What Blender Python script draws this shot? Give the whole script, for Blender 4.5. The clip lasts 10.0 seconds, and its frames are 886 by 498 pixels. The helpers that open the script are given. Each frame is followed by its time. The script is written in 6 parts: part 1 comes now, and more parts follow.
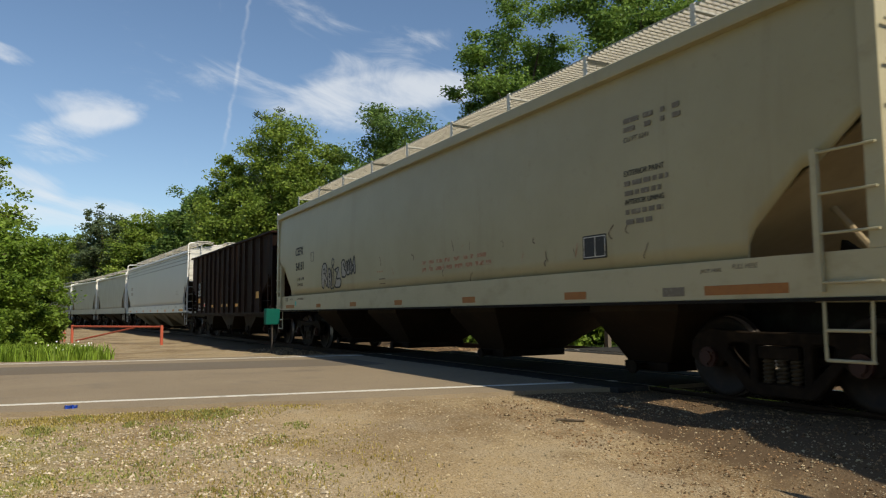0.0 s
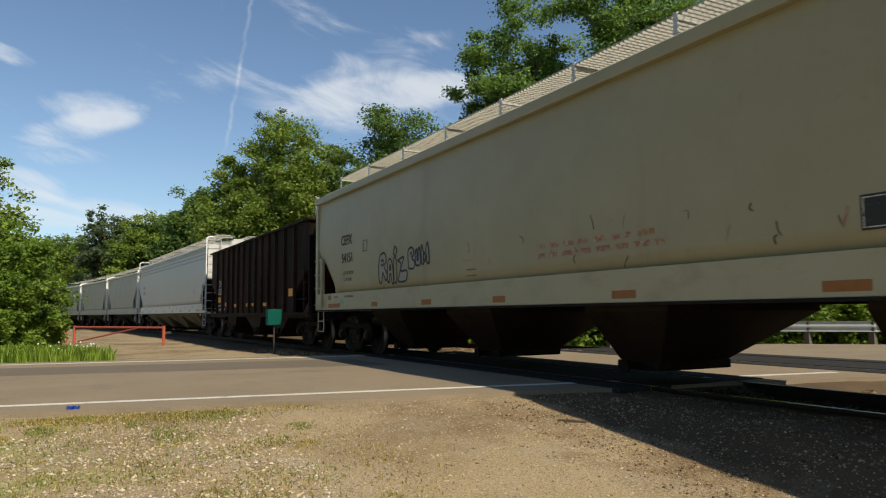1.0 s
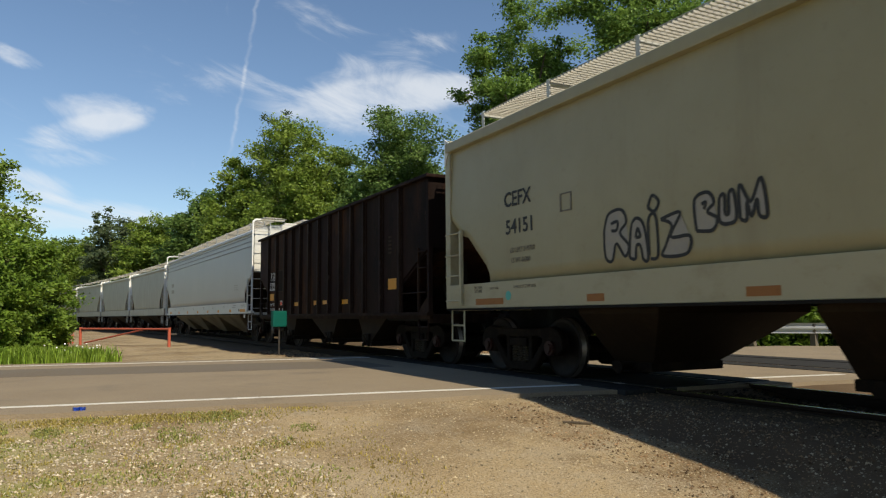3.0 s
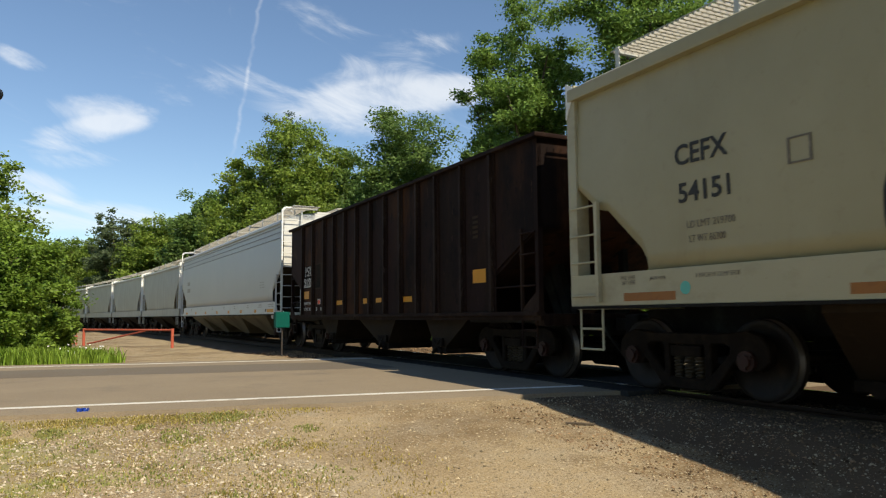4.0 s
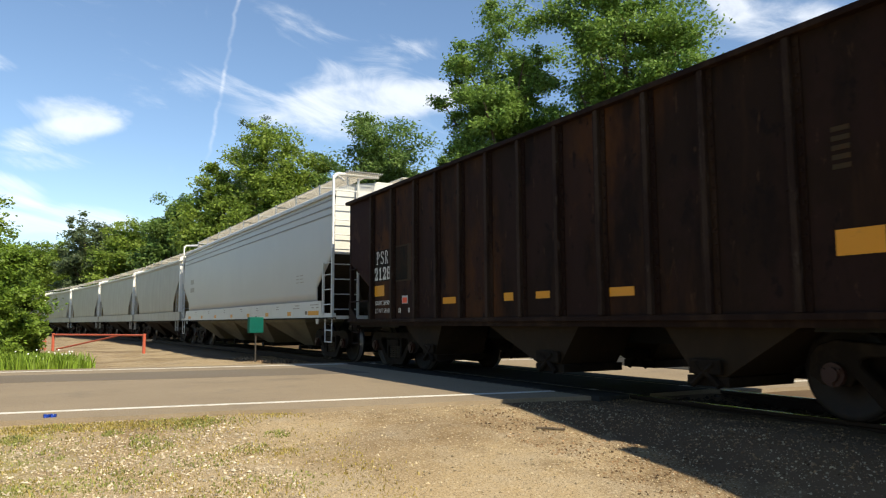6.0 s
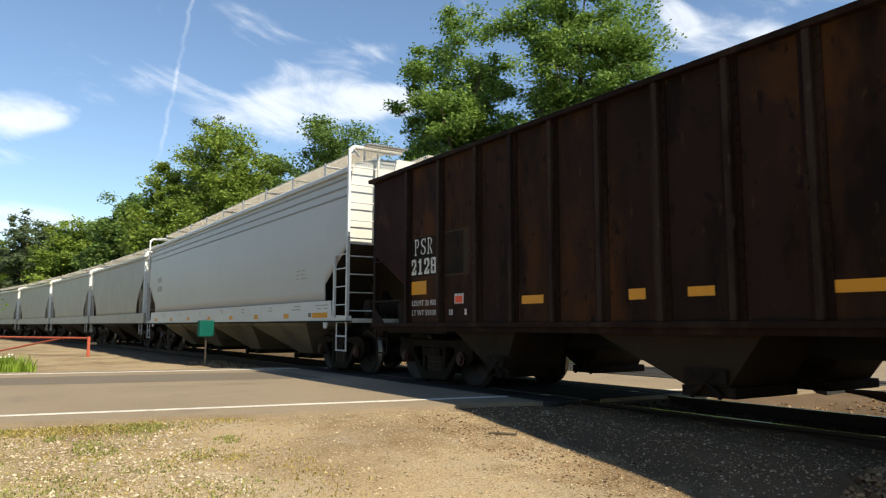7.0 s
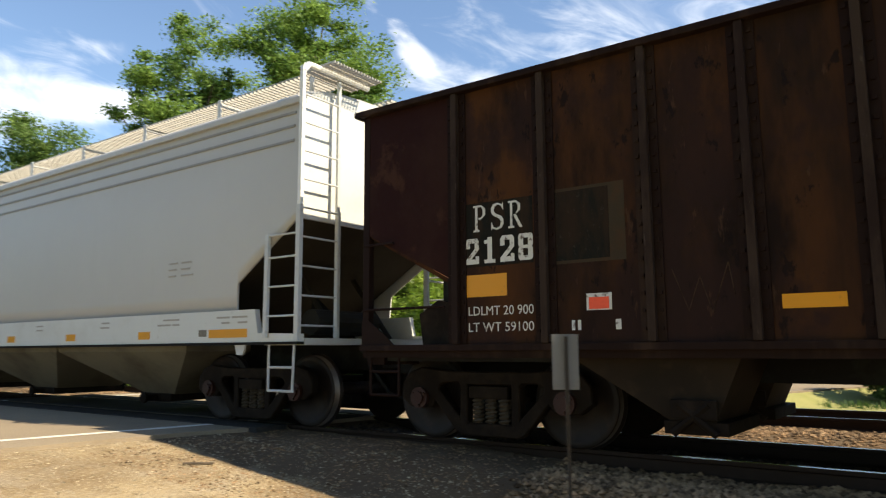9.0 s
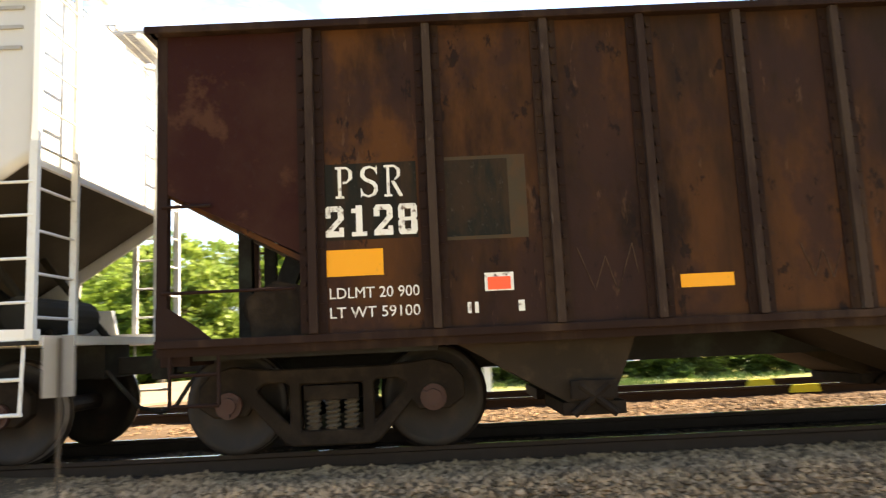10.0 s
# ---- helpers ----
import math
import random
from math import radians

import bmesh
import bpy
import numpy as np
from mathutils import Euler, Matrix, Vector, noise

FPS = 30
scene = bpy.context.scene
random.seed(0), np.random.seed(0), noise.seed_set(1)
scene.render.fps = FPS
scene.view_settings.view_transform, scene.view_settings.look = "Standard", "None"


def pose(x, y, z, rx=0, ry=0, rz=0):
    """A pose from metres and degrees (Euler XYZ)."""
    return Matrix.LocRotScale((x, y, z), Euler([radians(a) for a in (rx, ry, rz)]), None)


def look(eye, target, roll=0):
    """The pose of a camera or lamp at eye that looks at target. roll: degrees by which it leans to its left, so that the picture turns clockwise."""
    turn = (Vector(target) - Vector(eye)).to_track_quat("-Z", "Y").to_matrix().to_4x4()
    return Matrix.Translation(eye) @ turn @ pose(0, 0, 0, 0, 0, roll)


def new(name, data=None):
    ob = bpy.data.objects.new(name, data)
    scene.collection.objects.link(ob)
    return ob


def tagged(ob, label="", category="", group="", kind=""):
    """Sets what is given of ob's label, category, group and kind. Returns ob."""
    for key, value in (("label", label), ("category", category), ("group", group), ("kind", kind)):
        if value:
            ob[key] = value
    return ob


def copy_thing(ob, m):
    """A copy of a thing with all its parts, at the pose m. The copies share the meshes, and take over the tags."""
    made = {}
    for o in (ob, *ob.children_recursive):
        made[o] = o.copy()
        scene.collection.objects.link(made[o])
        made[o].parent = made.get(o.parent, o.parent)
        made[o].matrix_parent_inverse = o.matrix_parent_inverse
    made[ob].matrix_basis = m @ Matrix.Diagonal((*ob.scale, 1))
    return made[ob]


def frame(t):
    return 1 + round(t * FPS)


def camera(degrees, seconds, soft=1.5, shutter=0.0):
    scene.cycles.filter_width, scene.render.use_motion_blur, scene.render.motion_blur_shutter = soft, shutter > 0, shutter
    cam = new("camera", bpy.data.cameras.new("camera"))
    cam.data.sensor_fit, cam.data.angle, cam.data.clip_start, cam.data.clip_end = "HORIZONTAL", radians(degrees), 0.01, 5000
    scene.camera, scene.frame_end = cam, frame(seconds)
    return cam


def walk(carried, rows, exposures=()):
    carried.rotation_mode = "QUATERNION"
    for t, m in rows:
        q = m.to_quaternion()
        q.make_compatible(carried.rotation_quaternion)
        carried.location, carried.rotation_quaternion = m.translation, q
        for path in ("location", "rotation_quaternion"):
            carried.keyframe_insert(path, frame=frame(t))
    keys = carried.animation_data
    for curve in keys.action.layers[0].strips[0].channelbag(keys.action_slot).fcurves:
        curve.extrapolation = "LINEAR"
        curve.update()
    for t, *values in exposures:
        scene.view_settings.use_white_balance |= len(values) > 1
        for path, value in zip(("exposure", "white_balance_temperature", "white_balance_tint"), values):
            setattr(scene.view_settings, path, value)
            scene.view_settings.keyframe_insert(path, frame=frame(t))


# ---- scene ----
# World: x to the track, y along it (the train comes from +y), z up from the rail head.
CAM_Z = 0.98
cam = camera(63.5, 10.0, soft=1.2, shutter=0.22)
PATH = [
    (0.0, 0.00, 0.00, 0.00, -28.13, 5.08, 0.42), (0.5, 0.00, 0.00, 0.00, -28.10, 5.10, 0.43),
    (1.0, 0.00, 0.00, 0.00, -27.99, 5.12, 0.47), (1.5, 0.00, 0.00, 0.00, -27.93, 5.13, 0.45),
    (2.0, 0.00, 0.00, 0.00, -27.83, 5.19, 0.40), (2.5, 0.00, 0.00, 0.00, -27.72, 5.23, 0.43),
    (4.0, 0.00, 0.00, 0.00, -27.38, 5.33, 0.46), (4.5, 0.00, -0.01, 0.00, -27.33, 5.41, 0.50),
    (5.0, 0.01, -0.03, 0.00, -27.66, 5.55, 0.55), (5.5, 0.02, -0.05, 0.00, -28.48, 5.69, 0.63),
    (7.0, 0.00, -0.08, 0.00, -32.92, 6.16, -0.12), (7.5, 0.00, -0.08, 0.01, -37.00, 6.76, 0.71),
    (8.0, 0.03, -0.13, 0.02, -41.74, 7.44, 2.02), (8.5, 0.07, -0.25, 0.01, -46.69, 7.93, 1.01),
    (9.0, 0.15, -0.36, 0.00, -53.90, 8.02, 0.31), (9.5, 0.22, -0.53, 0.02, -69.61, 7.26, 1.15),
    (10.0, 0.22, -0.50, -0.05, -89.94, 7.35, 2.64),
]
EXPOSURES = [(0.0, 0.0, 6500, 8), (2.5, 0.02, 6500, 8), (4.5, 0.35, 6500, 8), (5.5, 0.53, 6500, 8), (7.5, 0.62, 6600, 8), (8.0, 0.82, 6650, 8), (8.5, 0.88, 6700, 8), (9.0, 0.94, 6800, 9), (9.5, 1.5, 7100, 11), (10.0, 2.45, 7700, 15)]
walk(cam, [(t, pose(x, y, CAM_Z + z, 90 + pitch, roll, yaw)) for t, x, y, z, yaw, pitch, roll in PATH], EXPOSURES)

# ---- light ----
SUN_DIR = Vector((0.25, -1.0, 1.0)).normalized()
world = bpy.data.worlds.new("sky")
scene.world = world
world.use_nodes = True


def build_sky():
    nt = world.node_tree
    nd, lk = nt.nodes, nt.links
    nd.clear()

    def math_node(op, a, b=None, clamp=False):
        n = nd.new("ShaderNodeMath")
        n.operation, n.use_clamp = op, clamp
        for i, v in enumerate((a, b)):
            if v is None:
                continue
            if isinstance(v, (int, float)):
                n.inputs[i].default_value = v
            else:
                lk.new(v, n.inputs[i])
        return n.outputs[0]

    def smooth(v, lo, hi):
        n = nd.new("ShaderNodeMapRange")
        n.interpolation_type = "SMOOTHSTEP"
        lk.new(v, n.inputs["Value"])
        n.inputs["From Min"].default_value, n.inputs["From Max"].default_value = lo, hi
        return n.outputs[0]

    sky = nd.new("ShaderNodeTexSky")
    sky.sky_type, sky.sun_disc = "NISHITA", False
    sky.sun_elevation, sky.sun_rotation = radians(44), radians(166)
    sky.air_density, sky.dust_density, sky.ozone_density = 1.0, 0.15, 2.6
    co = nd.new("ShaderNodeTexCoord").outputs["Generated"]
    sep = nd.new("ShaderNodeSeparateXYZ")
    lk.new(co, sep.inputs[0])
    # azimuth (clockwise from +y, degrees) and elevation of each direction
    az = math_node("MULTIPLY", math_node("ARCTAN2", sep.outputs[0], sep.outputs[1]), 57.2958)
    el = math_node("MULTIPLY", math_node("ARCSINE", sep.outputs[2]), 57.2958)
    comb = nd.new("ShaderNodeCombineXYZ")
    lk.new(math_node("MULTIPLY", az, 0.07), comb.inputs[0])
    lk.new(math_node("MULTIPLY", math_node("ADD", el, math_node("MULTIPLY", az, 0.25)), 0.2), comb.inputs[1])
    wisps = nd.new("ShaderNodeTexNoise")
    wisps.inputs["Scale"].default_value, wisps.inputs["Detail"].default_value = 1.6, 9
    wisps.inputs["Roughness"].default_value, wisps.inputs["Distortion"].default_value = 0.62, 0.8
    lk.new(comb.outputs[0], wisps.inputs["Vector"])
    field = smooth(wisps.outputs["Fac"], 0.3, 0.75)

    def cloud(a0, e0, wa, we, tilt, gain):
        da = math_node("SUBTRACT", az, a0)
        de = math_node("SUBTRACT", math_node("SUBTRACT", el, e0), math_node("MULTIPLY", da, tilt))
        r = math_node("ADD", math_node("POWER", math_node("ABSOLUTE", math_node("DIVIDE", da, wa)), 2),
                      math_node("POWER", math_node("ABSOLUTE", math_node("DIVIDE", de, we)), 2))
        return math_node("MULTIPLY", smooth(r, 2.6, 0.0), gain)

    total = None
    for spec in ((1.8, 14.9, 2.9, 1.1, -0.05, 1.05), (0.0, 13.1, 3.4, 0.8, 0.28, 0.85), (0.3, 11.4, 2.4, 0.7, 0.1, 0.6), (-3.6, 17.7, 1.5, 0.5, -0.25, 0.9),
                 (-2.6, 9.3, 2.1, 0.9, -0.2, 1.4), (1.5, 7.2, 6.0, 1.0, 0.0, 1.0), (14.5, 16.8, 6.0, 1.2, -0.22, 0.75), (25.5, 17.6, 6.5, 1.1, 0.05, 1.3),
                 (23.0, 19.9, 5.0, 1.2, 0.25, 0.75), (17.5, 22.7, 4.0, 0.8, -0.25, 0.35), (19.5, 15.8, 6.0, 1.6, 0.0, 0.6), (51.2, 23.8, 1.6, 1.2, -0.8, 0.9),
                 (55.0, 21.0, 5.0, 1.6, -0.3, 0.9), (76.0, 20.0, 16.0, 8.0, 0.1, 0.7)):
        c = cloud(*spec)
        total = c if total is None else math_node("ADD", total, c)
    total = smooth(math_node("ADD", math_node("MULTIPLY", wisps.outputs["Fac"], 2.2), math_node("MULTIPLY", math_node("MINIMUM", total, 1.3), 0.62)), 1.22, 2.2)
    # contrail: a thin, slightly wavy line that leans
    wob = nd.new("ShaderNodeTexNoise")
    wob.inputs["Scale"].default_value = 0.55
    lk.new(math_node("MULTIPLY", el, 1.0), wob.inputs["Vector"])
    line = math_node("SUBTRACT", az, math_node("ADD", 10.8, math_node("MULTIPLY", math_node("SUBTRACT", el, 12.0), 0.165)))
    line = math_node("ADD", line, math_node("MULTIPLY", math_node("SUBTRACT", wob.outputs["Fac"], 0.5), 0.7))
    trail = smooth(math_node("ABSOLUTE", line), 0.24, 0.0)
    trail = math_node("MULTIPLY", trail, math_node("MULTIPLY", smooth(el, 11.0, 15.0), math_node("ADD", math_node("MULTIPLY", field, 0.55), 0.08)))
    total = math_node("ADD", total, trail, clamp=True)
    total = math_node("MULTIPLY", total, 0.7)
    mix = nd.new("ShaderNodeMixRGB")
    lk.new(total, mix.inputs[0])
    lk.new(sky.outputs[0], mix.inputs[1])
    mix.inputs[2].default_value = (7.6, 7.7, 7.9, 1)
    bg = nd.new("ShaderNodeBackground")
    bg.inputs[1].default_value = 0.112
    lk.new(mix.outputs[0], bg.inputs[0])
    out = nd.new("ShaderNodeOutputWorld")
    lk.new(bg.outputs[0], out.inputs[0])


build_sky()
sun = new("sun", bpy.data.lights.new("sun", "SUN"))
sun.data.energy, sun.data.angle, sun.data.color = 5.0, radians(0.55), (1.0, 0.88, 0.68)
sun.matrix_world = look(SUN_DIR * 100, (0, 0, 0))


# ---- materials ----
def material(name, base, rough=0.6, metal=0.0, spots=(), bump=(), vary=0.0):
    """spots: (scale, lo, hi, colour, amount[, stretch]) noise layers over the base; bump: (scale, strength, distance) layers."""
    m = bpy.data.materials.new(name)
    m.use_nodes = True
    nd, lk = m.node_tree.nodes, m.node_tree.links
    bsdf = nd["Principled BSDF"]
    bsdf.inputs["Roughness"].default_value, bsdf.inputs["Metallic"].default_value = rough, metal
    bsdf.inputs["Specular IOR Level"].default_value = 0.08 if rough > 0.65 else 0.3
    co = nd.new("ShaderNodeTexCoord").outputs["Object"]
    rgb = nd.new("ShaderNodeRGB")
    rgb.outputs[0].default_value = (*base, 1)
    col = rgb.outputs[0]
    for i, (scale, lo, hi, colour, amount, *stretch) in enumerate(spots):
        mp = nd.new("ShaderNodeMapping")
        mp.inputs["Location"].default_value = (i * 3.7, i * 1.9, i * 5.3)
        mp.inputs["Scale"].default_value = stretch[0] if stretch else (1, 1, 1)
        lk.new(co, mp.inputs[0])
        tex = nd.new("ShaderNodeTexNoise")
        tex.inputs["Scale"].default_value, tex.inputs["Detail"].default_value = scale, 6
        tex.inputs["Roughness"].default_value = 0.65
        lk.new(mp.outputs[0], tex.inputs["Vector"])
        mr = nd.new("ShaderNodeMapRange")
        mr.inputs["From Min"].default_value, mr.inputs["From Max"].default_value = lo, hi
        mr.inputs["To Max"].default_value = amount
        lk.new(tex.outputs["Fac"], mr.inputs["Value"])
        mix = nd.new("ShaderNodeMixRGB")
        lk.new(mr.outputs[0], mix.inputs[0])
        lk.new(col, mix.inputs[1])
        mix.inputs[2].default_value = (*colour, 1)
        col = mix.outputs[0]
    if vary:
        info = nd.new("ShaderNodeNewGeometry").outputs["Random Per Island"]
        mr = nd.new("ShaderNodeMapRange")
        mr.inputs["To Min"].default_value, mr.inputs["To Max"].default_value = 1 - vary, 1 + vary
        lk.new(info, mr.inputs["Value"])
        hsv = nd.new("ShaderNodeHueSaturation")
        lk.new(mr.outputs[0], hsv.inputs["Value"])
        lk.new(col, hsv.inputs["Color"])
        col = hsv.outputs[0]
    lk.new(col, bsdf.inputs["Base Color"])
    normal = None
    for scale, strength, dist in bump:
        tex = nd.new("ShaderNodeTexNoise")
        tex.inputs["Scale"].default_value, tex.inputs["Detail"].default_value = scale, 5
        lk.new(co, tex.inputs["Vector"])
        b = nd.new("ShaderNodeBump")
        b.inputs["Strength"].default_value, b.inputs["Distance"].default_value = strength, dist
        lk.new(tex.outputs["Fac"], b.inputs["Height"])
        if normal:
            lk.new(normal, b.inputs["Normal"])
        normal = b.outputs[0]
    if normal:
        lk.new(normal, bsdf.inputs["Normal"])
    return m


def leaf_material(name, base, light):
    m = material(name, base, 0.55, spots=((0.6, 0.35, 0.7, light, 0.8),), vary=0.35)
    nd, lk = m.node_tree.nodes, m.node_tree.links
    bsdf = nd["Principled BSDF"]
    tr = nd.new("ShaderNodeBsdfTranslucent")
    col = bsdf.inputs["Base Color"].links[0].from_socket
    lk.new(col, tr.inputs["Color"])
    mx = nd.new("ShaderNodeMixShader")
    mx.inputs[0].default_value = 0.42
    lk.new(bsdf.outputs[0], mx.inputs[1])
    lk.new(tr.outputs[0], mx.inputs[2])
    lk.new(mx.outputs[0], nd["Material Output"].inputs["Surface"])
    return m


M = {}
DOWN = (1, 1, 0.12)
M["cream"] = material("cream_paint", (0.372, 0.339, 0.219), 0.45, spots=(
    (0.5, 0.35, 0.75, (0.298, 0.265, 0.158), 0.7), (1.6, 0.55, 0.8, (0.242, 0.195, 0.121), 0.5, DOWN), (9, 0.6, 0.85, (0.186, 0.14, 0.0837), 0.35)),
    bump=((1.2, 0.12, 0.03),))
M["white_sill"] = material("white_sill_paint", (0.41, 0.375, 0.25), 0.45, spots=(
    (1.3, 0.5, 0.8, (0.46, 0.42, 0.29), 0.5), (2.2, 0.52, 0.75, (0.24, 0.19, 0.11), 0.5, (1, 0.6, 1)), (14, 0.62, 0.8, (0.3, 0.2, 0.12), 0.5)), bump=((3, 0.1, 0.02),))
M["grey_paint"] = material("pale_grey_paint", (0.485, 0.475, 0.455), 0.42, spots=(
    (0.45, 0.35, 0.75, (0.42, 0.415, 0.40), 0.6), (2.0, 0.58, 0.85, (0.42, 0.40, 0.37), 0.4, DOWN)), bump=((1.2, 0.1, 0.03),))
# bead colour carries the dark shade line along each seam
M["bead"] = material("shade_line_bead", (0.27, 0.265, 0.255), 0.6, spots=((3, 0.5, 0.75, (0.4, 0.4, 0.39), 0.6),))
M["white_paint"] = material("white_paint", (0.78, 0.78, 0.76), 0.45, spots=((1.5, 0.5, 0.85, (0.6, 0.58, 0.52), 0.4),))
M["tan_paint"] = material("tan_grey_paint", (0.376, 0.36, 0.312), 0.5, spots=(
    (0.6, 0.35, 0.7, (0.296, 0.272, 0.224), 0.7), (2.2, 0.5, 0.8, (0.208, 0.176, 0.136), 0.5, DOWN)), bump=((1.5, 0.1, 0.03),))
M["slope"] = material("dusty_slope_sheet", (0.34, 0.275, 0.18), 0.7, spots=((1.2, 0.4, 0.7, (0.22, 0.17, 0.11), 0.7),), bump=((6, 0.2, 0.01),))
# much darker than slope, for the grey car's end parts
M["slope_dark"] = material("dark_slope_sheet", (0.030, 0.024, 0.017), 0.75, spots=((1.2, 0.4, 0.7, (0.055, 0.045, 0.030), 0.6),), bump=((6, 0.2, 0.01),))
M["rust"] = material("rusty_brown_steel", (0.0179, 0.00988, 0.00699), 0.75, spots=(
    (0.5, 0.45, 0.60, (0.0699, 0.0274, 0.0095), 0.9, (1, 1, 0.3)), (0.9, 0.48, 0.60, (0.00912, 0.00547, 0.00486), 0.9, (1, 1, 0.35)),
    (2.6, 0.55, 0.75, (0.0547, 0.0255, 0.0122), 0.5, (1, 1, 0.15)), (0.75, 0.50, 0.57, (0.0243, 0.0122, 0.0103), 0.75, (1, 1, 0.8)), (5, 0.60, 0.64, (0.00851, 0.00547, 0.00547), 0.8, (1, 1, 0.55)),
    (9, 0.63, 0.68, (0.079, 0.0426, 0.0243), 0.5, (1, 1, 0.25)), (13, 0.6, 0.78, (0.0213, 0.0152, 0.0134), 0.6)),
    bump=((9, 0.25, 0.012), (55, 0.2, 0.004)))
M["rust_red"] = material("faded_red_oxide_paint", (0.0207, 0.00547, 0.00456), 0.7, spots=(
    (1.7, 0.55, 0.62, (0.0517, 0.0219, 0.0122), 0.85), (0.7, 0.42, 0.62, (0.0365, 0.0164, 0.0103), 0.6), (8, 0.58, 0.75, (0.0304, 0.0182, 0.0152), 0.5)),
    bump=((9, 0.2, 0.01),))
M["rib_worn"] = material("worn_rib_edge", (0.0368, 0.024, 0.0176), 0.7, spots=(
    (3, 0.45, 0.58, (0.0179, 0.0096, 0.00768), 0.85, (1, 1, 0.25)), (14, 0.60, 0.66, (0.0832, 0.064, 0.0512), 0.55, (1, 1, 0.3))), bump=((25, 0.25, 0.006),))
M["rib"] = material("dark_rusty_rib", (0.0158, 0.0079, 0.00608), 0.7, spots=(
    (2.5, 0.5, 0.7, (0.0547, 0.0334, 0.0219), 0.7, (1, 1, 0.15)), (8, 0.55, 0.75, (0.0182, 0.0122, 0.0109), 0.6)), bump=((25, 0.25, 0.006),))
M["truck"] = material("grimy_cast_steel", (0.0108, 0.00749, 0.00539), 0.72, spots=(
    (5, 0.45, 0.7, (0.0353, 0.0249, 0.0166), 0.6), (12, 0.55, 0.75, (0.0125, 0.0108, 0.00914), 0.7)), bump=((35, 0.3, 0.006),))
M["wheel"] = material("dark_wheel_steel", (0.012, 0.0087, 0.0072), 0.6, 0.2, spots=((6, 0.5, 0.7, (0.033, 0.0198, 0.0132), 0.6),), bump=((40, 0.2, 0.004),))
M["tread"] = material("polished_steel", (0.55, 0.55, 0.55), 0.25, 1.0, spots=((9, 0.5, 0.8, (0.3, 0.26, 0.22), 0.6),))
M["tread_dull"] = material("worn_wheel_tread", (0.22, 0.20, 0.185), 0.42, 0.8, spots=((9, 0.5, 0.8, (0.12, 0.09, 0.07), 0.6),))
M["hopper_pale"] = material("pale_dusty_hopper_plate", (0.18, 0.16, 0.115), 0.7, spots=((0.8, 0.45, 0.68, (0.085, 0.07, 0.05), 0.8),), bump=((8, 0.2, 0.01),))
M["sill_grey"] = material("pale_sill_paint", (0.60, 0.60, 0.57), 0.45, spots=((1.5, 0.5, 0.8, (0.45, 0.43, 0.38), 0.5), (14, 0.62, 0.8, (0.3, 0.24, 0.17), 0.4)))
M["spring"] = material("dusty_spring_steel", (0.068, 0.056, 0.0416), 0.7, spots=((14, 0.5, 0.7, (0.032, 0.024, 0.0176), 0.7),))
M["cap_red"] = material("red_bearing_cap", (0.0357, 0.0118, 0.0084), 0.6, spots=((20, 0.5, 0.7, (0.0294, 0.0168, 0.0126), 0.6),))
M["black"] = material("black_grime", (0.015, 0.0135, 0.0125), 0.7, spots=((3, 0.5, 0.7, (0.035, 0.043, 0.036), 0.6),), bump=((20, 0.2, 0.01),))
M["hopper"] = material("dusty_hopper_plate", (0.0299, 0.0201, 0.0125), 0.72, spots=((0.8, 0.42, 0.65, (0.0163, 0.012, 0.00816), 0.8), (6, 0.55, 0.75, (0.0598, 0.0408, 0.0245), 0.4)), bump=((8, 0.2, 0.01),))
M["rung"] = material("pale_rung_steel", (0.52, 0.53, 0.52), 0.5, spots=((8, 0.55, 0.75, (0.3, 0.25, 0.2), 0.5),))
M["grating"] = material("galvanised_grating", (0.42, 0.40, 0.35), 0.55, 0.3, spots=((5, 0.5, 0.75, (0.25, 0.22, 0.18), 0.5),))
M["ink"] = material("black_lettering", (0.03, 0.03, 0.03), 0.6, spots=((25, 0.62, 0.72, (0.4, 0.36, 0.28), 0.5),))
M["ink_pale"] = material("faded_lettering", (0.16, 0.14, 0.11), 0.6, spots=((25, 0.55, 0.7, (0.45, 0.4, 0.3), 0.6),))
M["chalk"] = material("white_lettering", (0.62, 0.61, 0.57), 0.7, spots=((16, 0.56, 0.66, (0.10, 0.06, 0.045), 0.9),))
M["yellow"] = material("yellow_reflector", (0.656, 0.279, 0.00656), 0.4, spots=((10, 0.62, 0.78, (0.287, 0.123, 0.0246), 0.6),))
M["orange"] = material("dull_orange_reflector", (0.302, 0.122, 0.0288), 0.5, spots=((10, 0.5, 0.75, (0.18, 0.072, 0.0216), 0.6),))
M["red_tag"] = material("red_orange_tag", (0.85, 0.10, 0.04), 0.5, spots=((30, 0.6, 0.7, (0.5, 0.05, 0.02), 0.5),))
M["patch"] = material("dark_green_patch", (0.012, 0.012, 0.010), 0.85, spots=((5, 0.46, 0.7, (0.045, 0.024, 0.013), 0.7, (1, 1, 0.25)), (1.6, 0.5, 0.62, (0.028, 0.017, 0.011), 0.8), (22, 0.6, 0.7, (0.06, 0.05, 0.04), 0.5)))
M["scrawl"] = material("faint_chalk", (0.0553, 0.0338, 0.0234), 0.85, spots=((12, 0.45, 0.6, (0.0195, 0.0117, 0.0078), 0.8),))
M["patch_grey"] = material("grey_paint_patch", (0.045, 0.034, 0.022), 0.85, spots=((4, 0.5, 0.75, (0.08, 0.035, 0.015), 0.6),))
M["teal"] = material("teal_plastic", (0.004, 0.085, 0.066), 0.45, spots=((6, 0.5, 0.8, (0.008, 0.06, 0.05), 0.5),))
